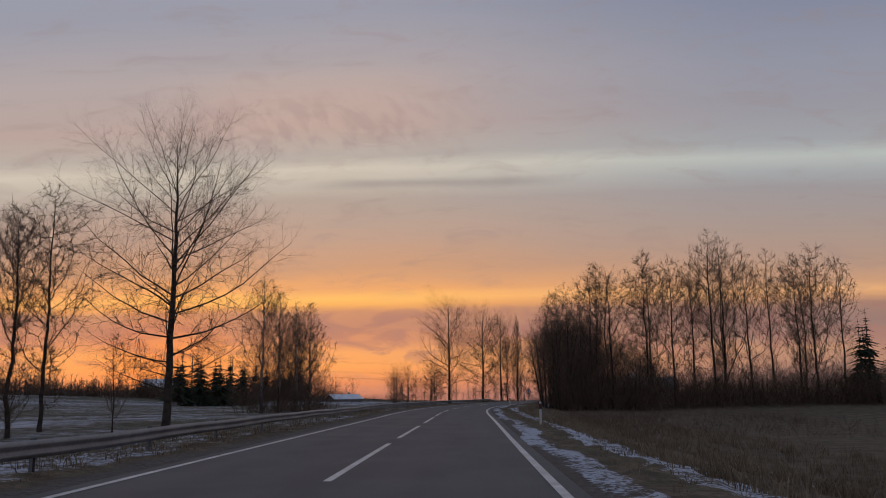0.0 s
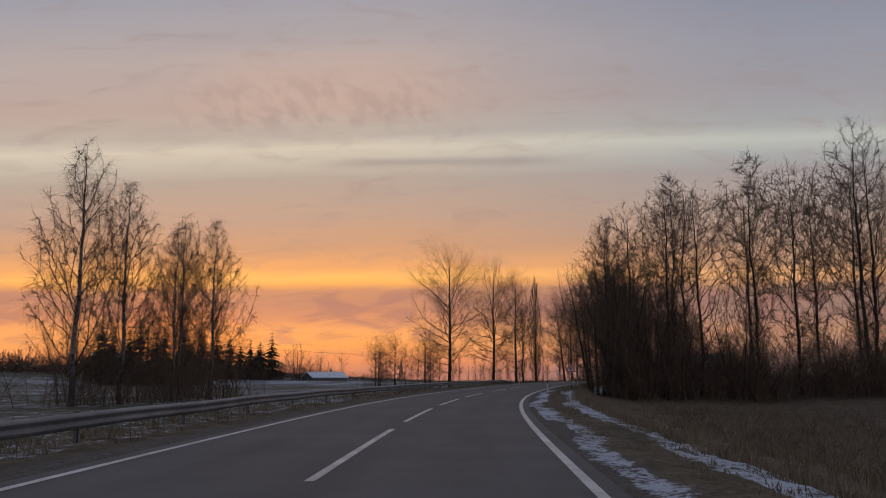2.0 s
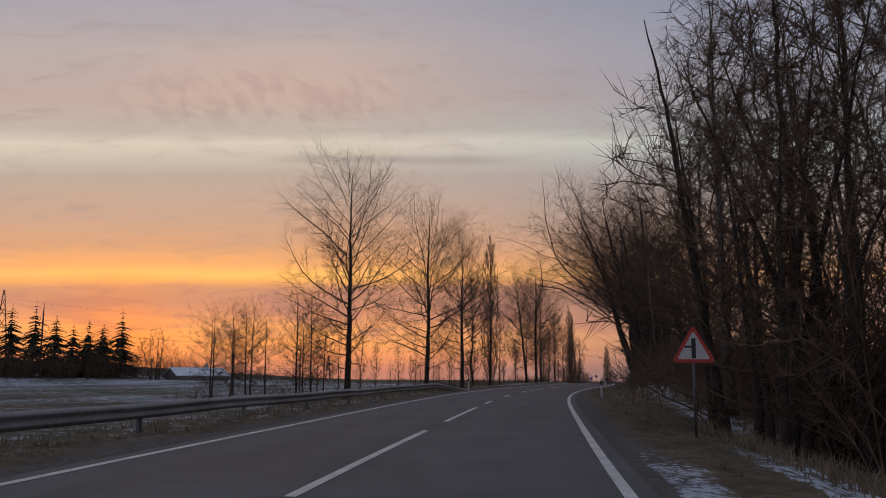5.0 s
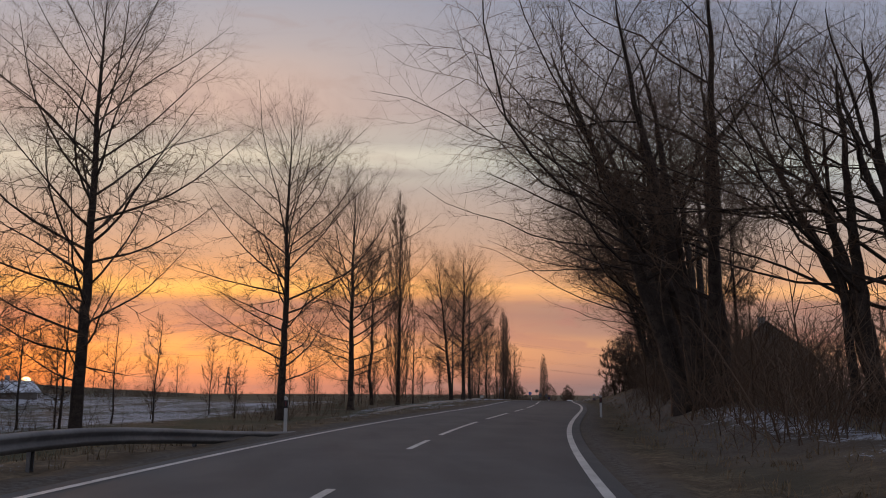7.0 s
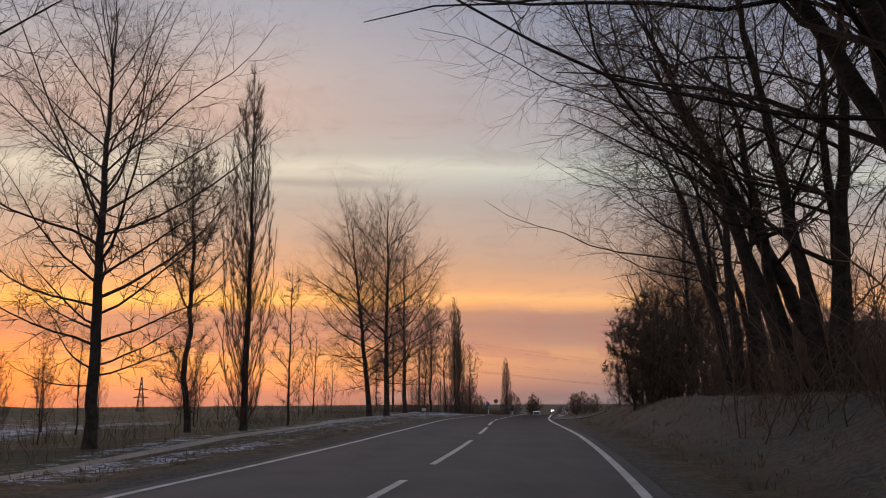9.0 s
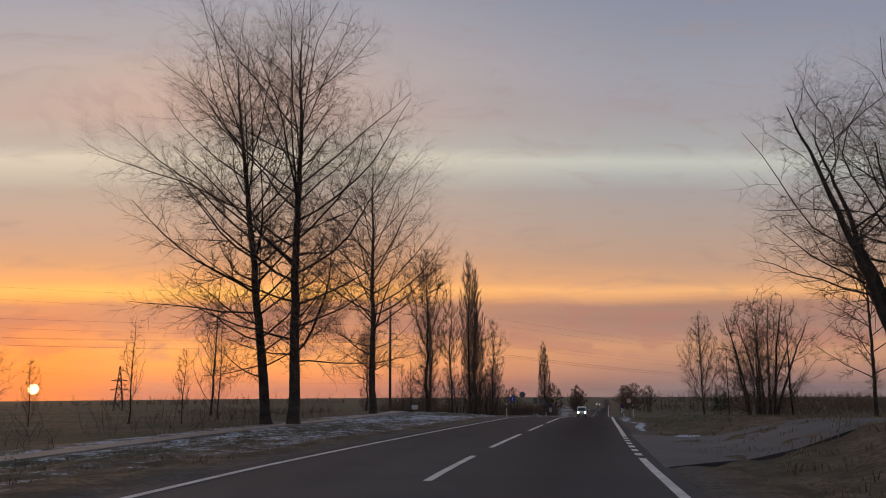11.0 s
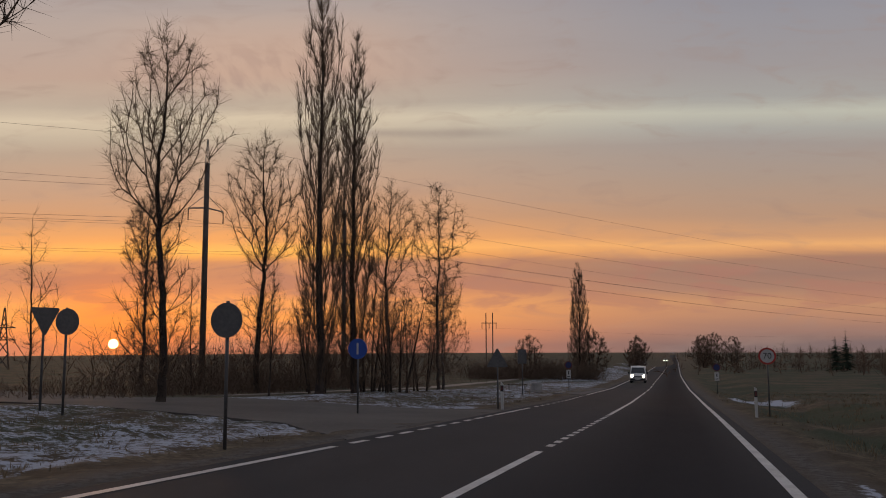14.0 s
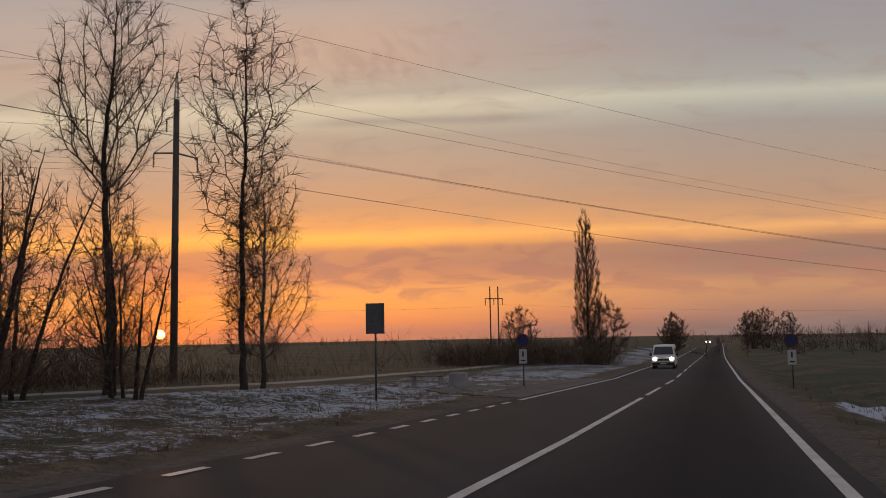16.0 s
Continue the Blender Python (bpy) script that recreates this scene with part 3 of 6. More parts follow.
def make_road():
    cross = [-3.72, -3.62, -3.3, -2.6, -1.75, -0.9, 0, 0.9, 1.75, 2.6, 3.3, 3.62, 3.72]
    v, f, offs, n = ribbon(-58, 1200, 0, 0, 0.0, 1.5, cross=cross)
    edge = np.tile(np.abs(offs) > 3.7, n)
    v[edge, 2] -= 0.12
    me = mesh_of("road", laid_out(v), f, M_ASPHALT, False)
    wear = np.tile(np.exp(-((np.abs(np.abs(offs) - 1.75) - 0.8) / 0.35) ** 2), n)
    at = me.attributes.new("wear", "FLOAT", "POINT")
    at.data.foreach_set("value", wear.astype(np.float32))
    at = me.attributes.new("dark_stretch", "FLOAT", "POINT")
    # darkening grows from plan y 140 to 190, strongest in the right lane
    lane_tone = 0.66 + 0.28 * np.exp(-((np.array(cross) - 1.9) / 1.2) ** 4)
    at.data.foreach_set("value", np.outer(smooth(v[6::len(cross), 1], 140, 190), lane_tone).ravel().astype(np.float32))
    road = tagged(new("road", me), "dark grey asphalt road with white painted lines", "road", kind="structure")

    def paint(name, s0, s1, o, w):
        vv, ff, _, _ = ribbon(s0, s1, o - w / 2, o + w / 2, 0.006, 0.8)
        child(name, mesh_of(name, laid_out(vv), ff, M_PAINT), road, "white painted line, slightly worn")
    paint("edge_line", -58, 173.6, 3.32, 0.14)
    paint("edge_line", 181.4, 900, 3.32, 0.14)
    for s in np.arange(174.2, 181.0, 1.1):            # broken past the field entrance
        paint("short_dash", s, s + 0.6, 3.32, 0.14)
    paint("edge_line", -58, 217.0, -3.25, 0.14)
    paint("edge_line", 226.6, 230.6, -3.25, 0.14)
    paint("edge_line", 245.5, 900, -3.25, 0.14)
    for s in np.r_[np.arange(217.5, 226.2, 0.95), np.arange(231.4, 245.0, 1.15)]:            # broken at the junction mouth and the bus bay
        paint("short_dash", s, s + 0.55, -3.25, 0.14)
    # centre line: long dashes, then solid past the trees, then short dashes at the junction
    for a, b in ((-20, -13), (-10.5, -3.5), (-1, 6), (8.5, 13.5), (16, 23.2), (25.3, 32.6), (35.2, 42.9), (45.2, 52.2), (54.4, 60.8), (63.3, 69.6), (72.4, 79.4), (84.0, 91.0), (93.4, 99.8), (102.5, 104.8),
                 (110.2, 112.6), (117.5, 119.6), (121.2, 127.4), (129.4, 134.8), (137.2, 141.2), (143.4, 150.1), (153.3, 159.0), (161.5, 167.0), (169.3, 173.2), (175.4, 181.2), (183.6, 189.2)):
        paint("lane_dash", a, b, 0.0, 0.13)
    paint("centre_line", 191.2, 218.0, 0.0, 0.13)
    for s in np.arange(218.7, 228.0, 0.66):
        paint("short_dash", s, s + 0.36, 0.0, 0.13)
    paint("centre_line", 228.3, 247.8, 0.0, 0.13)
    for s in np.arange(249.0, 420.0, 8.0):
        paint("lane_dash", s, s + 5.0, 0.0, 0.13)
    return road


road = make_road()


# ---- bare trees ----
def unit(v):
    return v / np.maximum(np.linalg.norm(v, axis=-1, keepdims=True), 1e-9)


def tubes(paths, radii, sides):
    """Tapered tubes along many paths of equal point count: (n,k,3), (n,k)."""
    n, k, _ = paths.shape
    t = unit(np.gradient(paths, axis=1))
    ref = np.where(np.abs(t[:, :1, 2:3]) > 0.8, np.array([1.0, 0, 0]), np.array([0, 0, 1.0]))
    a = unit(np.cross(t, np.broadcast_to(ref, t.shape)))
    b = np.cross(t, a)
    ang = np.arange(sides) * 2 * np.pi / sides
    v = paths[:, :, None] + radii[:, :, None, None] * (np.cos(ang)[None, None, :, None] * a[:, :, None] + np.sin(ang)[None, None, :, None] * b[:, :, None])
    i = np.arange(n * k * sides).reshape(n, k, sides)
    j = np.roll(i, -1, 2)
    f = np.stack([i[:, :-1], j[:, :-1], j[:, 1:], i[:, 1:]], -1).reshape(-1, 4)
    return v.reshape(-1, 3), f


def spikes(paths, radii):
    """Three-sided points for the last twigs: only the ends of each path are used."""
    a, c = paths[:, 0], paths[:, -1]
    t = unit(c - a)
    ref = np.where(np.abs(t[:, 2:3]) > 0.8, np.array([1.0, 0, 0]), np.array([0, 0, 1.0]))
    p = unit(np.cross(t, np.broadcast_to(ref, t.shape)))
    q = np.cross(t, p)
    r = radii[:, :1]
    v = np.stack([a + r * p, a + r * (-0.5 * p + 0.866 * q), a + r * (-0.5 * p - 0.866 * q), c], 1)
    i = np.arange(len(a) * 4).reshape(-1, 4)
    f = np.concatenate([i[:, [0, 1, 3]], i[:, [1, 2, 3]], i[:, [2, 0, 3]]])
    return v.reshape(-1, 3), f


def sprout(rng, paths, radii, count, t0, t1, angle, length, k, rise, wob, thin, droop=0.0, stout=0.011, vary=0.20, end=0.35):
    """Children along every parent path. angle and length are functions of the place t along the parent."""
    n, kk, _ = paths.shape
    t = t0 + (t1 - t0) * ((np.arange(count)[None] + rng.random((n, count))) / count)
    t = np.clip(t, 0, 0.995)
    p = t * (kk - 1)
    i = np.minimum(p.astype(int), kk - 2)
    u = (p - i)[..., None]
    r = np.arange(n)[:, None]
    start = paths[r, i] * (1 - u) + paths[r, i + 1] * u
    rad = radii[r, i] * (1 - u[..., 0]) + radii[r, i + 1] * u[..., 0]
    d = unit(paths[r, i + 1] - paths[r, i])
    ref = np.where(np.abs(d[..., 2:3]) > 0.9, np.array([1.0, 0, 0]), np.array([0, 0, 1.0]))
    a = unit(np.cross(d, np.broadcast_to(ref, d.shape)))
    b = np.cross(d, a)
    turn = (np.arange(count)[None] * 2.39996 + rng.random((n, 1)) * 6.28 + rng.normal(0, 0.45, (n, count)))[..., None]
    out = np.cos(turn) * a + np.sin(turn) * b
    th = np.radians(angle(t) + rng.normal(0, 8, t.shape))[..., None]
    h = unit(np.cos(th) * d + np.sin(th) * out)
    plen = np.linalg.norm(np.diff(paths, axis=1), axis=-1).sum(1)[:, None]
    ln = length(t) * plen * np.exp(rng.normal(0, vary, t.shape))
    start, h, ln, rad = start.reshape(-1, 3), h.reshape(-1, 3), ln.reshape(-1), rad.reshape(-1)
    pts, step = [start], (ln / (k - 1))[:, None]
    for q in range(k - 1):
        pts.append(pts[-1] + h * step)
        h = unit(h + np.array([0, 0, 1.0]) * (rise - droop * (q + 1) / k) + rng.normal(0, wob, h.shape))
    out_p = np.stack(pts, 1)
    r0 = np.minimum(rad * thin, np.maximum(ln * stout, 0.0078))
    out_r = r0[:, None] * np.linspace(1, end, k)[None]
    return out_p, out_r


def stem(rng, h, r0, k=14, wob=0.03, lean=(0.0, 0.0), base=(0.0, 0.0), top=0.10):
    z = np.linspace(-0.25, h, k)
    w = np.cumsum(rng.normal(0, wob, (k, 2)), 0) * (h / 16)
    w -= w[0]
    u = (z / h).clip(0, 1)
    p = np.c_[base[0] + w[:, 0] + lean[0] * u ** 1.2, base[1] + w[:, 1] + lean[1] * u ** 1.2, z]
    r = r0 * (top + (1 - top) * (1 - u) ** 0.9)
    r[0] *= 1.5
    r[1] *= 1.12
    return p[None], r[None]


def join(*sets):
    """One vertex and face list out of several."""
    vs, fs, n = [], [], 0
    for v, f in sets:
        vs.append(v)
        fs += (f + n).tolist()
        n += len(v)
    return np.concatenate(vs), fs


def crown_points(rng, h, count, us, rs_, rim=0.62):
    """Random places inside a crown whose radius (over h) follows the height us (over h)."""
    u = np.linspace(us[0], us[-1], 200)
    r = np.interp(u, us, rs_)
    w = np.cumsum(r ** 1.35 + 1e-6)
    uu = np.interp(rng.random(count) * w[-1], w, u)
    a = rng.random(count) * 6.2832
    p1, p2, p3 = rng.random(3) * 6.2832
    lobes = 1 + 0.13 * np.sin(2 * a + p1 + 5 * uu) + 0.11 * np.sin(3 * a + p2 - 9 * uu) + 0.08 * np.sin(5 * a + p3 + 16 * uu)
    rad = np.interp(uu, us, rs_) * h * lobes * rng.random(count) ** rim
    return np.c_[rad * np.cos(a), rad * np.sin(a), uu * h]


def grow(rng, stems, radii, pts, thrift, tip, power=0.42, relax=2, kink=0.0, most=0.42):
    """Joins every place to the tree by the cheapest way, counting the way back to the foot: node places, parents and radii."""
    pos = [stems.reshape(-1, 3)]
    n0 = len(pos[0])
    way = np.concatenate([np.r_[0, np.cumsum(np.linalg.norm(np.diff(q, axis=0), axis=1))] for q in stems])
    k = stems.shape[1]
    parent = [(-1 if i % k == 0 else i - 1) for i in range(n0)]
    # places along the stems that limbs may leave from
    n = len(pts)
    base = pos[0]
    dist = np.linalg.norm(pts[:, None] - base[None], axis=-1)
    cost = dist + thrift * way[None] + 0.5 * np.maximum(0, base[None, :, 2] - pts[:, None, 2])
    best = cost.argmin(1)
    bc = cost[np.arange(n), best]
    order_pos = np.concatenate([base, pts])
    wayall = np.r_[way, np.zeros(n)]
    par = np.r_[np.array(parent), np.zeros(n, int)]
    left = np.ones(n, bool)
    for _ in range(n):
        i = int(np.where(left, bc, 1e9).argmin())
        left[i] = False
        j = int(best[i])
        par[n0 + i] = j
        wayall[n0 + i] = wayall[j] + np.linalg.norm(pts[i] - order_pos[j])
        c = np.linalg.norm(pts - pts[i], axis=1) + thrift * wayall[n0 + i] + 0.5 * np.maximum(0, pts[i, 2] - pts[:, 2])
        better = c < bc
        best[better] = n0 + i
        bc[better] = c[better]
    total = n0 + n
    order = np.argsort(-wayall[n0:]) + n0
    load = np.ones(total)
    load[:n0] = 0
    for i in order:
        load[par[i]] += load[i]
    p = order_pos.copy()
    for _ in range(relax):
        acc, cnt = np.zeros((total, 3)), np.zeros(total)
        np.add.at(acc, par[n0:], p[n0:] * load[n0:, None])
        np.add.at(cnt, par[n0:], load[n0:])
        mid = np.where(cnt[:, None] > 0, acc / np.maximum(cnt, 1)[:, None], p)
        p[n0:] = 0.5 * p[n0:] + 0.25 * p[par[n0:]] + 0.25 * mid[n0:]
    if kink:
        p[n0:] += rng.normal(0, kink, (n, 3))
    r = tip * load ** power
    rs0 = np.r_[radii.reshape(-1), np.full(n, 9.0)]
    first = n0 + np.where(par[n0:] < n0)[0]
    r[first] = np.minimum(r[first], most * rs0[par[first]])
    for i in order[::-1]:
        if par[i] >= n0:
            r[i] = min(r[i], r[par[i]] * 0.97)
    r[n0:] = np.maximum(r[n0:], tip * 0.9)
    return p, par, r, n0


def crown_from(rng, p, par, r, n0, twigs, length, twig_r, up=0.25, droop=0.0, spread=0.75):
    """Branch tubes and twig points out of a grown tree: thick faces, thin faces, twigs."""
    i = np.arange(n0, len(p))
    a, c = p[par[i]], p[i]
    ra = np.where(par[i] < n0, r[i] * 1.15, np.minimum(r[par[i]], r[i] * 1.6))
    d = unit(c - a)
    paths = np.stack([a, c + d * r[i][:, None] * 0.5], 1)
    rads = np.stack([ra, r[i]], 1)
    big = r[i] > 0.035
    thick, thin = tubes(paths[big], rads[big], 6), tubes(paths[~big], rads[~big], 3)
    t = rng.random((len(i), twigs))
    start = a[:, None] + (c - a)[:, None] * t[..., None]
    out = unit(d[:, None] * 0.6 + rng.normal(0, spread, (len(i), twigs, 3)) + np.array([0, 0, up]))
    ln = length * (0.45 + 0.9 * rng.random((len(i), twigs, 1)))
    tip = start + out * ln
    tip[..., 2] -= droop * ln[..., 0] * rng.random((len(i), twigs))
    keep = (r[i] < 0.05)[:, None] | (rng.random((len(i), twigs)) < 0.4)
    tw = np.stack([start, tip], 2)[keep]
    return thick, thin, spikes(tw, np.full((len(tw), 2), twig_r))


def branched(rng, stems, levels, fat=1.0, keep=None):
    """A crown by levels of side shoots: limbs, branches, twigs and last points. Each level: count, from, to, angle, length, points, rise, wobble, droop.
    keep: which shoots stay, by the places of their tips."""
    p, r = stems
    made = []
    for i, (count, t0, t1, angle, length, k, rise, wob, droop) in enumerate(levels):
        p, r = sprout(rng, p, r, count, t0, t1, angle, length, k, rise, wob, 0.5 if i else 0.40, droop, 0.0095 if i == 0 else 0.016, 0.12 if i < 2 else 0.2, 0.14)
        if keep:
            stay = keep(p[:, -1])
            p, r = p[stay], r[stay]
        made.append((p, r * (fat if i > 1 else 1)))
    ends = [np.concatenate([m[k][:, [0, -1]] for m in made[2:]]) for k in (0, 1)]
    return tubes(*made[0], 5), tubes(*made[1], 3), spikes(*ends)


def along_shoot(*stops):
    """A value that follows the place along the parent shoot, by (place, value) stops."""
    return lambda t: np.interp(t, [q[0] for q in stops], [q[1] for q in stops])


def tree_meshes(kind, seed, h):
    """Meshes of the boles, and one mesh of the crown."""
    rng = np.random.default_rng(seed)
    bark = M_BARK
    if kind in ("spreading", "spreading_far"):            # one leader, straight rising limbs, egg-shaped crown
        few = 0.5 if kind == "spreading_far" else 1
        s = stem(rng, h * 0.93, h * (0.0135 if few == 1 else 0.0105), 40, 0.022, top=0.05)
        made = branched(rng, s, (
            (int(50 * few), 0.13, 0.985, along_shoot((0, 86), (0.25, 72), (0.45, 58), (0.7, 50), (0.88, 40), (1, 24)), along_shoot((0.1, 0.22), (0.3, 0.34), (0.45, 0.43), (0.6, 0.43), (0.8, 0.36), (0.92, 0.24), (1, 0.10)), 8, 0.06, 0.09, 0.0),
            (int(15 * few), 0.16, 1.0, along_shoot((0, 58), (1, 42)), along_shoot((0, 0.20), (0.35, 0.31), (0.7, 0.28), (1, 0.22)), 4, 0.09, 0.12, 0.0),
            (9, 0.10, 1.0, along_shoot((0, 52), (1, 42)), along_shoot((0, 0.42), (1, 0.36)), 2, 0.08, 0.16, 0.0),
            (4, 0.10, 1.0, along_shoot((0, 48), (1, 40)), along_shoot((0, 0.60), (1, 0.55)), 2, 0.0, 0.0, 0.0)), 2.3 if few == 1 else 5.0)
    elif kind == "slim":               # long crooked bole with short side twigs, crown high up
        s = stem(rng, h * 0.93, h * 0.0115, 40, 0.045, top=0.06)
        pts = np.concatenate([crown_points(rng, h, 560, [0.46, 0.58, 0.72, 0.86, 0.96, 1.0], [0.05, 0.13, 0.155, 0.14, 0.08, 0.02]),
                              crown_points(rng, h, 240, [0.07, 0.15, 0.30, 0.44, 0.52], [0.05, 0.12, 0.10, 0.06, 0.04])])
        q = pts[:, 2] / h
        pts[:, 0] += np.interp(q * h, s[0][0, :, 2], s[0][0, :, 0])
        pts[:, 1] += np.interp(q * h, s[0][0, :, 2], s[0][0, :, 1])
        p, par, r, n0 = grow(rng, *s, pts, 0.55, 0.0075 * h / 15, 0.42)
        made = crown_from(rng, p, par, r, n0, 7, 0.045 * h, 0.006, 0.25)
    elif kind == "birch":              # pale bole, rising limbs, hanging twigs
        bark = M_BIRCH
        s = stem(rng, h * 0.94, h * 0.0110, 36, 0.03, top=0.06)
        pts = crown_points(rng, h, 1000, [0.13, 0.25, 0.45, 0.62, 0.80, 0.94, 1.0], [0.08, 0.17, 0.21, 0.20, 0.14, 0.06, 0.015])
        p, par, r, n0 = grow(rng, *s, pts, 0.55, 0.0065 * h / 15, 0.42)
        made = crown_from(rng, p, par, r, n0, 8, 0.052 * h, 0.0065, 0.0, 0.8)
    elif kind == "forest":             # tall thin bole, domed twiggy crown
        s = stem(rng, h * 0.92, h * 0.0085, 26, 0.045, top=0.08)
        wide = 1.65 if seed % 2 else 1.0
        pts = np.concatenate([crown_points(rng, h, int(390 * wide), [0.20, 0.34, 0.54, 0.74, 0.88, 0.96, 1.0], [0.05 * wide, 0.09 * wide, 0.135 * wide, 0.155 * wide, 0.13 * wide, 0.08, 0.02]), crown_points(rng, h, 60, [0.08, 0.2, 0.36], [0.05, 0.07, 0.04])])
        p, par, r, n0 = grow(rng, *s, pts, 0.4, 0.009 * h / 20, 0.42, 1, 0.05)
        made = crown_from(rng, p, par, r, n0, 6, 0.048 * h, 0.0092, 0.20, 0.2)
    elif kind in ("many_stemmed", "bush", "far_bush"):       # several boles from one foot, dense round crown
        boles = []

        def round_crown(tip):
            """Inside a rough dome, and none low down over the road."""
            q = (tip / h - np.array([-0.20, 0.0, 0.60])) / np.array([0.54, 0.42, 0.46])
            return ((tip[:, 0] > -0.16 * h) | (tip[:, 2] > 0.34 * h)) & ((q ** 2).sum(1) < 1 + 0.12 * rng.normal(size=len(tip)))

        nb = 7 if kind == "many_stemmed" else 5
        for q in range(nb):
            a = q * 6.283 / nb + rng.random() * 0.8
            sp = h * (0.03 + 0.10 * rng.random()) * (1 if kind == "many_stemmed" else 2.2)
            if kind == "many_stemmed":
                fan = ((q + 0.5) / nb - 0.5) * 2
                boles.append(stem(rng, h * (0.66 + 0.14 * rng.random()), h * (0.0100 + 0.0075 * rng.random()), 26, 0.06, (h * (-0.11 + 0.17 * fan * (1 if q % 2 else -0.6) + 0.04 * rng.normal()), h * (0.22 * fan + 0.03 * rng.normal())),
                                  (0.5 * rng.normal(), 0.8 * fan + 0.2 * rng.normal()), top=0.08))
                continue
            boles.append(stem(rng, h * (0.70 + 0.2 * rng.random()), h * (0.0080 + 0.005 * rng.random()), 26, 0.04, (math.cos(a) * sp, math.sin(a) * sp), (math.cos(a) * 0.5, math.sin(a) * 0.5), top=0.08))
        s = np.concatenate([q[0] for q in boles]), np.concatenate([q[1] for q in boles])
        if kind != "many_stemmed":
            pts = crown_points(rng, h, 380, [0.04, 0.15, 0.35, 0.6, 0.8, 0.94, 1.0], [0.16, 0.30, 0.37, 0.35, 0.26, 0.12, 0.03], 0.55)
            p, par, r, n0 = grow(rng, *s, pts, 0.4, 0.0085 * h / 10, 0.40, 1, 0.05)
            made = crown_from(rng, p, par, r, n0, 7 if kind == "bush" else 16, 0.070 * h, 0.007 if kind == "bush" else 0.016, 0.25)
        else:
            made = branched(rng, s, (
                (17, 0.26, 1.0, along_shoot((0.3, 82), (0.6, 66), (1, 34)), along_shoot((0.25, 0.68), (0.5, 0.80), (0.75, 0.56), (1, 0.20)), 9, 0.06, 0.18, 0.08),
                (16, 0.14, 1.0, along_shoot((0, 60), (1, 46)), along_shoot((0, 0.22), (0.4, 0.34), (1, 0.28)), 4, 0.02, 0.30, 0.05),
                (9, 0.10, 1.0, along_shoot((0, 56), (1, 44)), along_shoot((0, 0.42), (1, 0.36)), 2, 0.0, 0.0, 0.0),
                (3, 0.10, 1.0, along_shoot((0, 56), (1, 46)), along_shoot((0, 0.62), (1, 0.55)), 2, 0.0, 0.0, 0.0)), 2.2, round_crown)
    elif kind in ("columnar", "far_columnar"):           # narrow poplar of steep branches
        s = stem(rng, h * 0.90, h * 0.0100, 44, 0.02, top=0.04)
        wide = 1.5 if kind == "far_columnar" else 1.0
        pts = crown_points(rng, h, 1300, [0.03, 0.10, 0.28, 0.55, 0.78, 0.92, 1.0], [wide * q for q in (0.03, 0.056, 0.070, 0.066, 0.052, 0.034, 0.012)], 0.55)
        p, par, r, n0 = grow(rng, *s, pts, 0.78, 0.0060 * h / 18, 0.36, 2)
        made = crown_from(rng, p, par, r, n0, 10, 0.036 * h, 0.0065 if kind == "columnar" else 0.010, 1.2, 0.0, 0.5)
    else:                              # sapling
        s = stem(rng, h * 0.94, h * 0.0075, 20, 0.05, top=0.08)
        pts = crown_points(rng, h, 150, [0.08, 0.25, 0.5, 0.75, 0.92, 1.0], [0.04, 0.12, 0.15, 0.11, 0.05, 0.01])
        p, par, r, n0 = grow(rng, *s, pts, 0.5, 0.006 * h / 8, 0.42, 1)
        made = crown_from(rng, p, par, r, n0, 6, 0.07 * h, 0.0055, 0.35)
    thick, thin, ends = made
    cv, cf = join(thick, thin, ends)
    trunks = [mesh_of("trunk", *tubes(s[0][q:q + 1], s[1][q:q + 1], 10), bark, True) for q in range(len(s[0]))]
    crown = mesh_of("crown", cv, cf, M_TWIG, False)
    crown.materials.append(M_BARK)
    which = np.zeros(len(crown.polygons), np.int32)
    which[:len(thick[1])] = 1
    crown.polygons.foreach_set("material_index", which)
    return trunks, crown


TREE_KINDS = {}


def tree(name, kind, seed, h, x, y, label, category="tree", group="", turn=None, scale=1.0, sink=0.0, lean=0.0):
    """A tree at x, y. Trees of one kind and seed share their meshes."""
    key = (kind, seed)
    if key not in TREE_KINDS:
        TREE_KINDS[key] = tree_meshes(kind, seed, h), h
    (trunks, crown), h0 = TREE_KINDS[key]
    ob = root(name, x, y, land_z(x, y) - sink, 0, label, category, group)
    f = h / h0 * scale
    ob.matrix_world = pose(x, y * LONG, land_z(x, y) - sink, lean, 0, (seed * 67 + x * 31) % 360 if turn is None else turn) @ Matrix.Scale(f, 4)
    for bole in trunks:
        child("trunk", bole, ob)
    child("crown", crown, ob, "bare thin branches")
    return ob


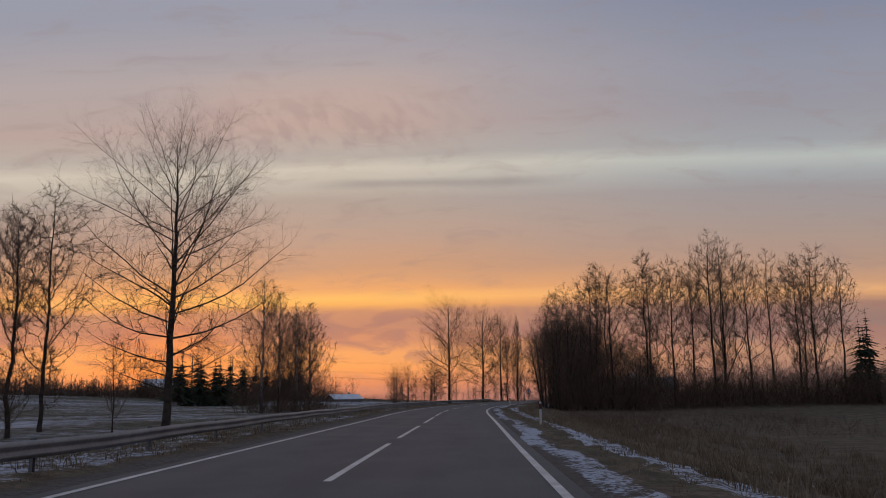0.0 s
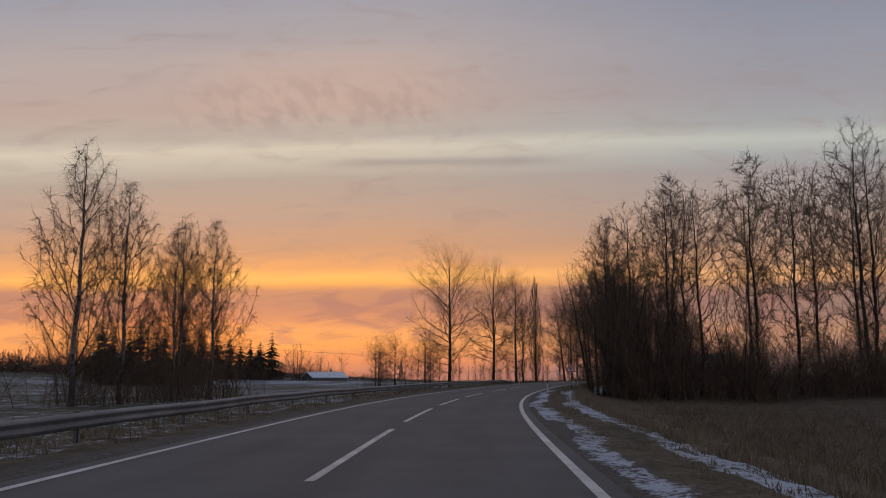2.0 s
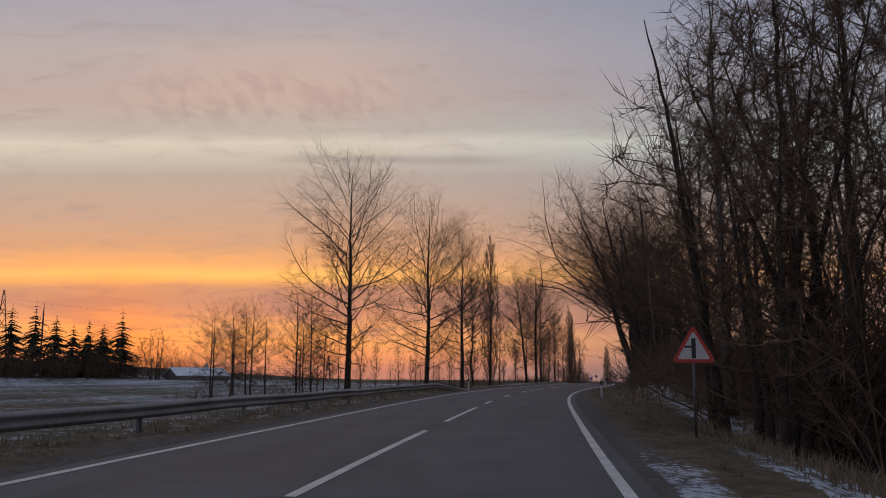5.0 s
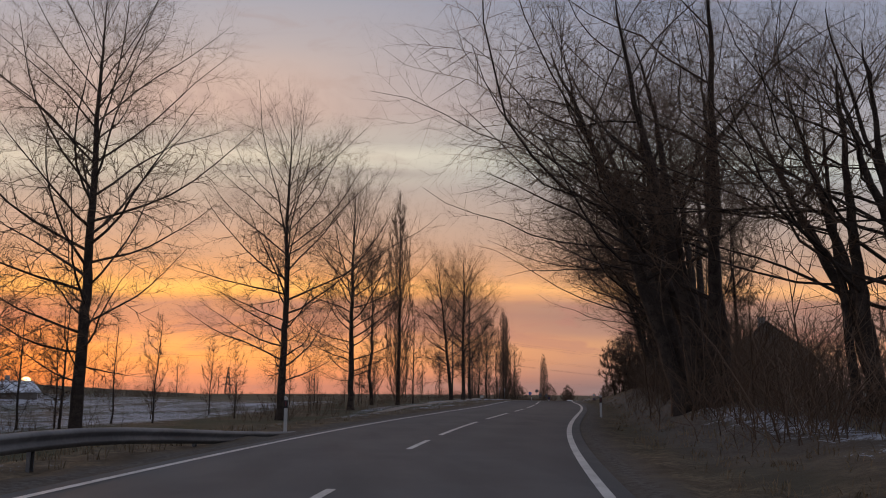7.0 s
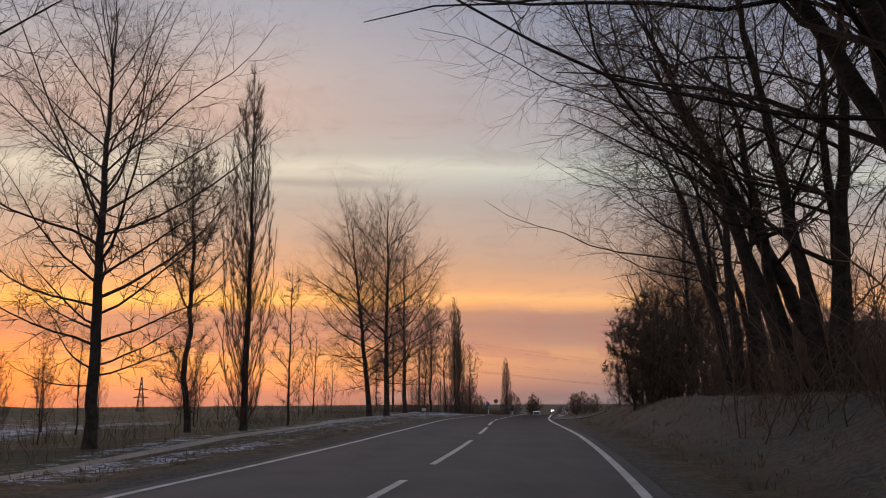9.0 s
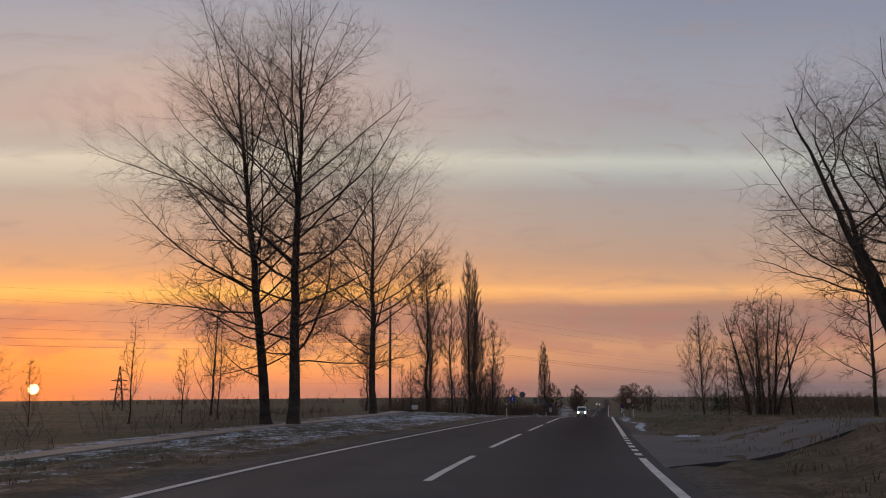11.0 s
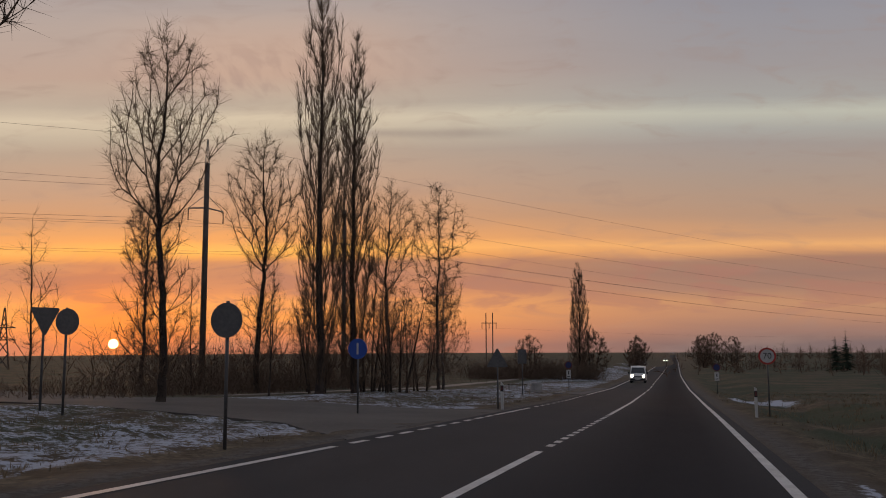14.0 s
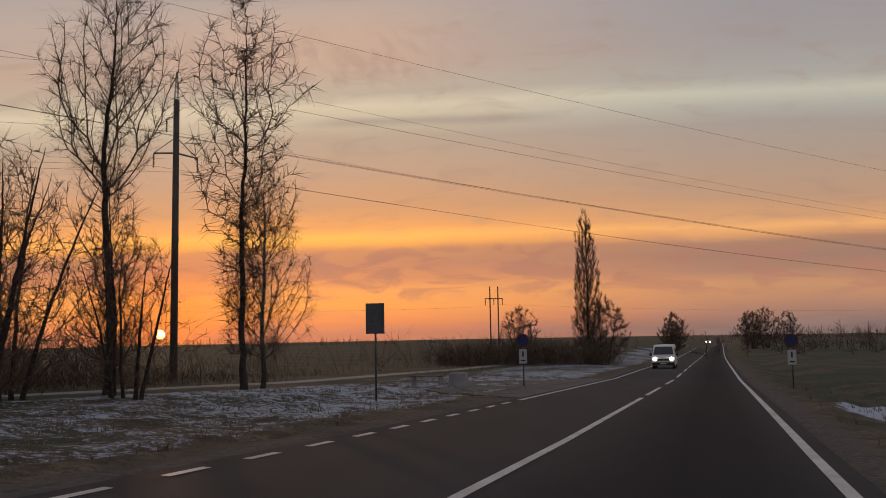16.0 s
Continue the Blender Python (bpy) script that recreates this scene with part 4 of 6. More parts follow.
def conifer_mesh(seed, h, width, sparse=1.0):
    rng = np.random.default_rng(seed)
    vs, fs = [], []
    n = int(34 * sparse)
    for w in range(n):
        t = (w + 0.5) / n
        z = h * (0.08 + 0.90 * t) + rng.normal(0, 0.012 * h)
        ln = width * (1 - t) ** 0.8 * (0.55 + 0.65 * rng.random()) + 0.12
        for q in range(7 if t < 0.7 else 5):
            a = w * 2.4 + q * 2 * math.pi / (7 if t < 0.7 else 5) + rng.normal(0, 0.2)
            c, s = math.cos(a), math.sin(a)
            l = ln * (0.45 + 0.75 * rng.random())
            for e in range(5):
                u0, u1 = e / 5, (e + 1.35) / 5
                wd = l * 0.20 * (1.15 - u0) * (0.7 + 0.6 * rng.random())
                zz0, zz1 = z - l * 0.32 * u0 ** 1.3, z - l * 0.32 * u1 ** 1.3 - 0.05 * rng.random() * l
                b = len(vs)
                vs += [(c * l * u0 - s * wd, s * l * u0 + c * wd, zz0 - wd * 0.5), (c * l * u0, s * l * u0, zz0 + wd * 0.15),
                       (c * l * u0 + s * wd, s * l * u0 - c * wd, zz0 - wd * 0.5), (c * l * u1, s * l * u1, zz1)]
                fs += [(b, b + 1, b + 3), (b + 1, b + 2, b + 3)]
    return mesh_of("crown", vs, fs, M_NEEDLE)


def conifer(name, seed, h, x, y, width, label, group=""):
    ob = root(name, x, y, land_z(x, y), (seed * 53) % 360, label, "tree", group)
    bm = bmesh.new()
    rod(bm, (0, 0, -0.2), (0, 0, h * 0.97), h * 0.016, 0.01, 8)
    part("trunk", bm, M_BARK, ob)
    child("crown", conifer_mesh(seed, h, width), ob, "dark green needle branches")
    return ob


BROAD = "bare broadleaf tree with a wide crown"
# -- the line of tall trees beyond the guard rail --
tree("bare_tree", "spreading", 6, 15.6, -12.8, 36.7, "tall bare broadleaf tree behind the guard rail", group="roadside trees")
tree("bare_tree", "slim", 4, 9.5, -16.8, 31.5, "slim bare tree in the snowy field edge", group="roadside trees")
tree("bare_tree", "forest", 32, 10.0, -17.2, 28.5, "slim bare tree in the snowy field edge", group="roadside trees")
tree("bare_tree", "forest", 33, 12.5, -18.8, 36.5, "slim bare tree in the snowy field edge", group="roadside trees")
tree("bare_tree", "sapling", 7, 5.0, -14.5, 35.0, "young bare tree behind the guard rail", group="roadside trees")
for x, y, h, sd in ((-18.1, 70.0, 15.0, 11), (-17.2, 73.0, 13.5, 12), (-17.3, 81.0, 13.8, 11), (-16.3, 84.0, 14.2, 12), (-16.5, 78.0, 12.0, 12)):
    tree("birch", "birch", sd, h, x, y, "bare birch with pale trunk and hanging twigs", group="birches by the field")
tree("bare_tree", "spreading", 1, 22.0, 1.6, 133.0, BROAD + " beside the road", group="roadside trees", turn=200)
tree("bare_tree", "spreading", 2, 22.0, 9.3, 147.3, BROAD + " beside the road", group="roadside trees", turn=40)
tree("bare_tree", "spreading", 3, 20.5, 14.5, 158.3, BROAD + " beside the road", group="roadside trees", turn=120)
tree("bare_tree", "slim", 4, 17.0, 17.0, 167.0, "slim bare tree beside the poplar", group="roadside trees")
tree("poplar", "columnar", 21, 22.5, 19.8, 169.0, "narrow bare poplar of steep branches", group="poplars")
tree("bare_tree", "sapling", 7, 12.0, 22.4, 176.0, "thin young bare tree by the road", group="roadside trees")
tree("bare_tree", "spreading", 2, 22.0, 31.9, 191.6, BROAD + ", one of a close pair", group="roadside trees", turn=280)
tree("bare_tree", "spreading", 1, 21.0, 30.4, 192.9, "bare broadleaf tree leaning away from its neighbour", group="roadside trees", lean=6)
tree("bare_tree", "spreading", 3, 21.5, 37.0, 209.3, BROAD + " above the snowy verge", group="roadside trees", turn=15)
tree("bare_tree", "sapling", 8, 11.0, 25.3, 205.0, "thin young bare tree in the field", group="roadside trees")
tree("bare_tree", "slim", 4, 16.8, 43.4, 222.3, "slim bare tree with a crooked trunk", group="junction trees", turn=95)
tree("bare_tree", "slim", 5, 12.6, 47.0, 228.0, "slim bare tree with twigs down its trunk", group="junction trees")
tree("bare_tree", "sapling", 7, 5.6, 41.2, 225.0, "low twiggy bare tree on the verge", group="junction trees")
tree("bare_tree", "sapling", 8, 6.4, 42.6, 228.5, "low twiggy bare tree on the verge", group="junction trees")
tree("poplar", "columnar", 21, 20.6, 51.0, 236.8, "tall narrow bare poplar, one of a pair", group="poplars")
tree("poplar", "columnar", 22, 19.2, 52.4, 239.6, "tall narrow bare poplar, one of a pair", group="poplars")
tree("bare_tree", "forest", 32, 14.4, 57.4, 249.8, "thin bare tree beyond the poplars", group="junction trees")
tree("birch", "birch", 12, 9.0, 57.8, 250.8, "small bare tree with drooping twigs", group="junction trees")
tree("bare_tree", "slim", 5, 13.6, 54.0, 247.4, "slim bare tree beyond the poplars", group="junction trees", turn=30)
tree("bare_tree", "slim", 5, 15.0, 46.8, 242.4, "slim bare tree between the pole and the poplars", group="junction trees", turn=170)
tree("bare_tree", "slim", 4, 12.5, 38.5, 247.0, "slim bare tree in the field", group="junction trees", turn=200)
for i, (x, y, h) in enumerate(((48.0, 250.0, 7.5), (46.5, 247.0, 8.5), (49.5, 243.0, 8.0), (53.8, 243.0, 6.5), (55.2, 245.5, 7.0), (49.0, 235.0, 6.0), (54.0, 240.5, 6.0), (44.0, 240.0, 6.5))):
    tree("bare_tree", "sapling", 7 + i % 2, h, x, y, "thin sapling among the poplars", group="junction saplings")
for x, y, h in ((54.6, 241.0, 6.2), (53.0, 244.0, 7.0), (50.4, 240.2, 5.5), (56.0, 244.5, 5.0)):
    tree("bare_tree", "bush", 43, h, x, y, "dense bare bush at the foot of the poplars", group="junction saplings")
for i, (x, y, h) in enumerate(((35.0, 124.0, 7.0), (39.0, 128.5, 6.0), (43.5, 131.0, 7.5), (38.5, 120.0, 6.5))):
    tree("bare_tree", "slim" if i % 2 else "bush", 5 if i % 2 else 43, h, x, y, "small bare garden tree behind the bank", group="garden trees")
rs = random.Random(5)
for i in range(24):
    s = 130 + i * 2.6 + rs.uniform(-1, 1)
    x, y = beside(s, -rs.uniform(17.5, 25))
    tree("bare_tree", "sapling", 7 + i % 2, rs.uniform(3.5, 7.5), x, y, "thin bare sapling at the field edge", group="field edge saplings")
for i in range(13):
    x, y = rs.uniform(-10.5, -0.5), rs.uniform(126, 139)
    tree("bare_tree", "spreading_far", 9 + i % 2, rs.uniform(6.5, 9.5), x, y, "bare tree of a field thicket", group="field thicket")

# -- the wood --
FOREST = []
rs = random.Random(11)
for row, (y0, x0, x1, step) in enumerate(((92.0, 24, 57, 3.9), (98.0, 25, 59, 5.6))):
    x = x0
    while x < x1:
        FOREST.append((x + rs.uniform(-0.8, 0.8), y0 + rs.uniform(-1.8, 1.8)))
        x += step * rs.uniform(0.7, 1.3)
for i, (x, y) in enumerate(FOREST):
    h = (18.6 + 5.6 * min(1.0, max(0.0, (x - 18) / 18)) - 3.5 * max(0.0, (x - 46) / 12)) * rs.uniform(0.86, 1.03)
    tree("bare_tree", "forest", 31 + i % 5, h, x, y, "tall thin bare tree of the roadside wood", group="trees of the wood")
for x, y, h, kind, sd in ((14.6, 91.4, 9.5, "bush", 45), (15.2, 93.4, 12.5, "bush", 43), (15.8, 92.6, 16.4, "forest", 32), (18.0, 93.6, 18.0, "forest", 34), (20.8, 91.8, 19.8, "forest", 34), (22.6, 94.8, 20.8, "forest", 32), (16.8, 91.8, 13.0, "bush", 45), (19.6, 95.0, 15.0, "bush", 43), (22.5, 105.5, 15.0, "forest", 31), (18.2, 101.5, 13.0, "forest", 32), (26, 89.5, 8.5, "bush", 43), (16.4, 90.2, 9.0, "bush", 43), (18.6, 89.6, 10.5, "bush", 45), (20.6, 90.0, 9.5, "bush", 43)):
    tree("bare_tree", kind, sd, h, x, y, "crooked bare tree at the wood's edge", group="trees of the wood")
tree("birch", "birch", 11, 18.0, 18.0, 99.5, "bare birch with twigs hanging over the road", group="trees of the wood")
for i, (x, y, h) in enumerate(((58.5, 92, 12.0), (61, 94, 13.5), (64, 92.5, 13.0), (67.5, 94, 12.0), (71, 93, 12.5), (62.5, 97, 11.0))):
    conifer("spruce", 60 + i, h, x, y, 3.2, "dark green spruce at the edge of the wood", "spruces")

for x, y, h, sd in ((39.4, 160.0, 5.2, 43), (41.2, 161.5, 6.0, 45), (43.0, 163.5, 5.4, 43), (44.6, 161.8, 6.2, 45)):
    tree("bare_tree", "far_bush", sd + 6, h, x, y, "large dense bare bush on the bank", group="bank trees")

# -- the row of old many-stemmed trees on the bank --
for i, (s, o, h, sd) in enumerate(((122.5, 11.0, 12.5, 41), (128.0, 7.6, 18.0, 42), (135.5, 8.3, 18.6, 44), (142.5, 8.8, 17.0, 41), (149.5, 9.0, 16.0, 42), (156.0, 9.6, 14.0, 44))):
    x, y = beside(s, o)
    tree("bare_tree", "many_stemmed", sd, h, x, y, "old many-stemmed bare tree on the bank", group="bank trees", turn=-20 + 24 * math.sin(i * 2.1))
for i, (x, y, h, kind, sd) in enumerate(((44.0, 163.0, 13.0, "spreading", 2), (50.3, 169.0, 15.0, "spreading", 3), (55.2, 180.5, 15.5, "many_stemmed", 42), (66.0, 194.5, 12.5, "spreading_far", 10),
                                        (36.5, 139.0, 13.0, "forest", 32), (40.0, 144.0, 14.0, "forest", 33), (43.0, 152.0, 13.0, "forest", 31))):
    tree("bare_tree", kind, sd, h, x, y, "bare broadleaf tree behind the verge", group="bank trees", turn=i * 131)
for x, y, h, kind, sd in ((69.2, 209.5, 7.6, "birch", 12), (71.5, 212.0, 9.5, "spreading_far", 10), (73.4, 213.5, 12.6, "bush", 45), (70.4, 211.0, 10.5, "bush", 43), (75.4, 213.2, 10.6, "spreading_far", 9), (77.2, 225.0, 8.0, "spreading_far", 10)):
    tree("bare_tree", kind, sd, h, x, y, "crooked bare tree in the meadow", group="meadow trees")
tree("birch", "birch", 11, 12.4, 75.6, 227.0, "bare birch with long hanging twigs", group="meadow trees")
tree("bare_tree", "far_bush", 46, 7.0, 81.0, 290.6, "dense bare bush at the poplar's foot", group="poplars")
tree("poplar", "far_columnar", 23, 15.8, 79.5, 291.0, "narrow bare poplar standing over a thicket", group="poplars")


# ---- undergrowth and grass ----
def thicket(name, places, low, high, stems, label, seed, spread=0.8, even=0.45, fat=1.0):
    """Many thin upright stems with side twigs, as one mass."""
    rng = np.random.default_rng(seed)
    pts = np.repeat(np.array(places), stems, 0) + rng.normal(0, spread, (len(places) * stems, 2))
    clump = np.repeat(even + (1.1 - even) * rng.random(len(places)) ** 0.8, stems)
    h = (low + (high - low) * rng.random(len(pts)) ** 1.2) * clump
    k = 5
    lean = rng.normal(0, 0.36, (len(pts), 2))
    tip = pts + lean * h[:, None]
    clear = (np.abs(road_frame(pts[:, 0], pts[:, 1])[0]) > 5.6) & (np.abs(road_frame(tip[:, 0], tip[:, 1])[0]) > 5.0)
    pts, h, lean = pts[clear], h[clear], lean[clear]
    z = land(pts[:, 0], pts[:, 1]) - 0.1
    u = np.linspace(0, 1, k)
    p = np.stack([pts[:, :1] + lean[:, :1] * h[:, None] * u ** 1.4 + rng.normal(0, 0.04, (len(pts), k)),
                  pts[:, 1:] + lean[:, 1:] * h[:, None] * u ** 1.4 + rng.normal(0, 0.04, (len(pts), k)), z[:, None] + h[:, None] * u], -1)
    r = (0.006 + 0.0045 * h)[:, None] * np.linspace(1, 0.35, k)
    const = lambda v: (lambda t: v + 0 * t)
    l1 = sprout(rng, p, r, 9, 0.10, 1.0, const(46), const(0.42), 3, 0.08, 0.2, 0.7)
    v, f = join(tubes(p, r, 3), spikes(l1[0], l1[1] * fat))
    return tagged(new(name, mesh_of(name, laid_out(v), f, M_TWIG)), label, "undergrowth", kind="stuff")


rs = random.Random(21)
thicket("undergrowth", [(rs.uniform(16.0, 72), rs.uniform(87.5, 96)) for _ in range(560)], 1.8, 5.6, 5, "dense dark bare undergrowth at the wood's edge", 1, 0.9, 0.65, 1.6)
thicket("undergrowth", [beside(rs.uniform(46, 84), 11 + 22 * rs.random() ** 1.3) for _ in range(420)], 0.3, 1.1, 4, "low grey brushwood in front of the wood", 20, 1.0, 0.5, 1.3)
thicket("undergrowth", [(rs.uniform(17, 78), rs.uniform(96, 112)) for _ in range(190)], 1.0, 3.4, 5, "dense dark bare undergrowth within the wood", 2, 1.2, 0.6, 1.5)
thicket("undergrowth", [beside(rs.uniform(117, 150), rs.uniform(6.6, 10.5)) for _ in range(170)], 0.8, 3.2, 5, "bare brushwood at the foot of the bank trees", 3, 0.7)
thicket("undergrowth", [beside(rs.uniform(97, 120), rs.uniform(9.5, 17)) for _ in range(220)], 0.7, 3.0, 6, "dark bare brushwood on the bank", 16, 0.8, 0.6, 1.5)
thicket("undergrowth", [beside(rs.uniform(124, 164), rs.uniform(9.5, 14)) for _ in range(170)], 1.2, 4.2, 5, "dark bare brushwood behind the bank trees", 17, 0.8, 0.6, 1.7)
thicket("undergrowth", [beside(rs.uniform(158, 172), rs.uniform(9, 15)) for _ in range(60)], 1.5, 4.2, 6, "large dense bare bush on the bank", 4, 0.8)
thicket("undergrowth", [beside(rs.uniform(200, 268), -rs.uniform(19.5, 30)) for _ in range(200)], 0.2, 0.6, 5, "dark bare scrub beyond the footpath", 18, 0.9, 0.6, 2.0)
thicket("undergrowth", [beside(rs.uniform(229, 248), -rs.uniform(19, 26)) for _ in range(150)], 0.7, 3.2, 5, "bare shrubs below the poplars", 5, 0.9, 0.5, 1.9)
thicket("undergrowth", [beside(rs.uniform(224, 254), -rs.uniform(18.0, 23)) for _ in range(170)], 0.4, 1.4, 5, "dark bare brushwood under the slim trees", 6, 0.8, 0.6, 1.8)
thicket("undergrowth", [beside(rs.uniform(138, 200), -rs.uniform(14, 21)) for _ in range(130)], 0.5, 1.8, 5, "low bare scrub at the field edge", 7, 0.9)
thicket("undergrowth", [(rs.uniform(74, 92), rs.uniform(206, 236)) for _ in range(110)], 0.6, 2.8, 5, "low bare scrub below the meadow trees", 8, 0.8)
thicket("undergrowth", [(rs.uniform(64, 81), 289 + rs.gauss(0, 1.6)) for _ in range(250)], 1.0, 2.7, 5, "dense bare thicket at the foot of the poplar", 9, 0.7, 0.6, 2.2)
thicket("undergrowth", [(rs.uniform(-21, -13), rs.uniform(70, 88)) for _ in range(90)], 1.0, 4.4, 6, "bare shrubs among the birches", 10, 0.8)
thicket("undergrowth", [(rs.uniform(-11, 0), rs.uniform(124, 140)) for _ in range(40)], 0.7, 2.2, 5, "bare shrubs of the field thicket", 12, 0.9)
thicket("undergrowth", [beside(rs.uniform(262, 330), -rs.uniform(13, 40)) for _ in range(150)], 0.8, 3.0, 5, "dark bare scrub beside the far road", 13, 1.2)


def grass(name, count, place, low, high, label, seed):
    """Dry blades, each a thin bent strip."""
    rng = np.random.default_rng(seed)
    rr = random.Random(seed)
    base = np.array([place(rr) for _ in range(count // 9)])
    base = np.repeat(base, 9, 0) + rng.normal(0, 0.09, (count // 9 * 9, 2))
    n = len(base)
    z = land(base[:, 0], base[:, 1]) - 0.02
    h = low + (high - low) * rng.random(n) ** 1.5
    a = rng.random(n) * 6.283
    w = 0.006 + 0.006 * rng.random(n)
    dx, dy = np.cos(a), np.sin(a)
    bend = rng.normal(0, 0.35, (n, 2)) * h[:, None]
    v = np.stack([np.c_[base[:, 0] - dx * w, base[:, 1] - dy * w, z], np.c_[base[:, 0] + dx * w, base[:, 1] + dy * w, z],
                  np.c_[base[:, 0] + bend[:, 0] * 0.35 + dx * w * 0.7, base[:, 1] + bend[:, 1] * 0.35 + dy * w * 0.7, z + h * 0.6],
                  np.c_[base[:, 0] + bend[:, 0] * 0.35 - dx * w * 0.7, base[:, 1] + bend[:, 1] * 0.35 - dy * w * 0.7, z + h * 0.6],
                  np.c_[base[:, 0] + bend[:, 0], base[:, 1] + bend[:, 1], z + h]], 1).reshape(-1, 3)
    i = np.arange(n) * 5
    quads = np.stack([i, i + 1, i + 2, i + 3], -1).tolist()
    tris = np.stack([i + 3, i + 2, i + 4], -1).tolist()
    return tagged(new(name, mesh_of(name, laid_out(v), quads + tris, M_DRY)), label, "grass", kind="stuff")


grass("dry_grass", 26000, lambda r: beside(r.uniform(-4, 95), r.choice((r.uniform(6.0, 7.2), r.uniform(8.8, 20)))), 0.12, 0.42, "dry brown grass on the verge", 1)
grass("dry_grass", 24000, lambda r: beside(4 + 66 * r.random() ** 1.3, 9.2 + 9 * r.random() ** 1.2), 0.15, 0.50, "dry brown tussock grass beyond the ditch", 7)
grass("dry_grass", 15000, lambda r: beside(r.uniform(-4, 95), r.uniform(4.7, 9.8)), 0.04, 0.15, "short frosted grass beside the road", 6)
grass("dry_grass", 16000, lambda r: beside(r.uniform(-4, 122), -r.uniform(4.5, 8.5)), 0.06, 0.30, "dry brown grass round the guard rail", 2)
grass("dry_grass", 14000, lambda r: beside(r.uniform(95, 180), r.uniform(4.7, 12)), 0.05, 0.22, "short dry grass on the bank", 3)
grass("dry_grass", 20000, lambda r: beside(r.choice((r.uniform(122, 171), r.uniform(171, 217.5), r.uniform(230.5, 262))), -r.uniform(4.5, 12)), 0.04, 0.16, "short frosted grass on the verge", 4)
grass("dry_grass", 17000, lambda r: beside(r.uniform(180, 262), r.uniform(4.6, 20)), 0.05, 0.24, "short dry grass on the verge", 5)


# ---- the guard rail ----
def rail_offset(s):
    return float(np.interp(s, [-60, 8, 24, 85, 104, 116, 123], [-4.8, -4.9, -5.4, -5.4, -5.1, -4.6, -4.2]))


def make_rail():
    rail = root("guard_rail", *beside(40, rail_offset(40)), 0.0, 0, "weathered galvanised steel guard rail with a wavy beam", "guard rail")
    inv = rail.matrix_world.inverted()
    prof = [(0.00, 0.15), (0.035, 0.13), (0.075, 0.09), (0.075, 0.065), (0.03, 0.02), (0.03, -0.02), (0.075, -0.065), (0.075, -0.09), (0.035, -0.13), (0.0, -0.15)]
    ss = np.arange(-44, 122.6, 1.0)
    rows = []
    for s in ss:
        o = rail_offset(s)
        x0, y0 = beside(s, o)
        x1, y1 = beside(s, o + 1)
        nx, ny = x1 - x0, y1 - y0
        drop = 0.62 * smooth(np.array(s), 113, 122.5)
        zz = road_z(s) + 0.42 - float(drop) + 0.012 * math.sin(s * 0.9) + 0.02 * math.sin(s * 0.23)
        rows.append([(x0 + nx * a, y0 + ny * a, zz + b) for a, b in prof] + [(x0 + nx * (a - 0.012), y0 + ny * (a - 0.012), zz + b) for a, b in prof[::-1]])
    v = np.array(rows)
    n, m, _ = v.shape
    i = np.arange(n * m).reshape(n, m)
    f = np.stack([i[:-1], np.roll(i, -1, 1)[:-1], np.roll(i, -1, 1)[1:], i[1:]], -1).reshape(-1, 4)
    me = mesh_of("beam", laid_out(v.reshape(-1, 3)), f, M_STEEL, True)
    beam = child("beam", me, rail)
    beam.matrix_parent_inverse = inv
    post = None
    for k, s in enumerate(np.arange(-43, 121, 4.0)):
        o = rail_offset(s)
        x, y = beside(s, o - 0.07)
        zg = land_z(x, y)
        h = max(0.2, road_z(s) + 0.70 - 0.62 * float(smooth(np.array(s), 113, 122.5)) - zg)
        if post is None:
            bm = bmesh.new()
            box(bm, 0, 0, 0.36, 0.012, 0.11, 0.90, 0, 0.002)
            box(bm, 0.03, 0.052, 0.36, 0.05, 0.012, 0.90, 0, 0.002)
            box(bm, 0.03, -0.052, 0.36, 0.05, 0.012, 0.90, 0, 0.002)
            box(bm, 0.0, 0, 0.62, 0.16, 0.06, 0.16, 0, 0.006)
            post = bpy.data.meshes.new("post")
            bm.to_mesh(post)
            bm.free()
            post.materials.append(M_STEEL)
        ob = child("post", post, rail)
        ob.matrix_parent_inverse = inv
        i = int((s + 60) * 2)
        ob.matrix_basis = pose(x, y * LONG, road_z(s) - 0.22 - 0.62 * float(smooth(np.array(s), 113, 122.5)), rs.uniform(-1.5, 1.5), rs.uniform(-1.5, 1.5), -math.degrees(math.atan2(TANG[i, 0], TANG[i, 1] * LONG)))
    return rail


make_rail()


# ---- marker posts and signs ----
def marker_post(x, y, turn, label):
    ob = root("marker_post", x, y, land_z(x, y) - 0.03, turn, label, "marker post", "roadside marker posts")
    bm = bmesh.new()
    plate(bm, [(-0.047, 0), (0.047, 0), (0.047, 0.94), (0.02, 1.0), (-0.047, 1.03)], -0.03, 0.03, 0.006)
    part("body", bm, M_WHITE, ob)
    bm = bmesh.new()
    box(bm, 0, 0, 0.80, 0.102, 0.068, 0.22, 0, 0.003)
    part("black_band", bm, M_BLACK, ob, "black band")
    bm = bmesh.new()
    box(bm, 0, -0.036, 0.81, 0.045, 0.006, 0.14, 0, 0.001)
    part("reflector", bm, M_DARK_RED, ob, "dull red reflector")
    return ob


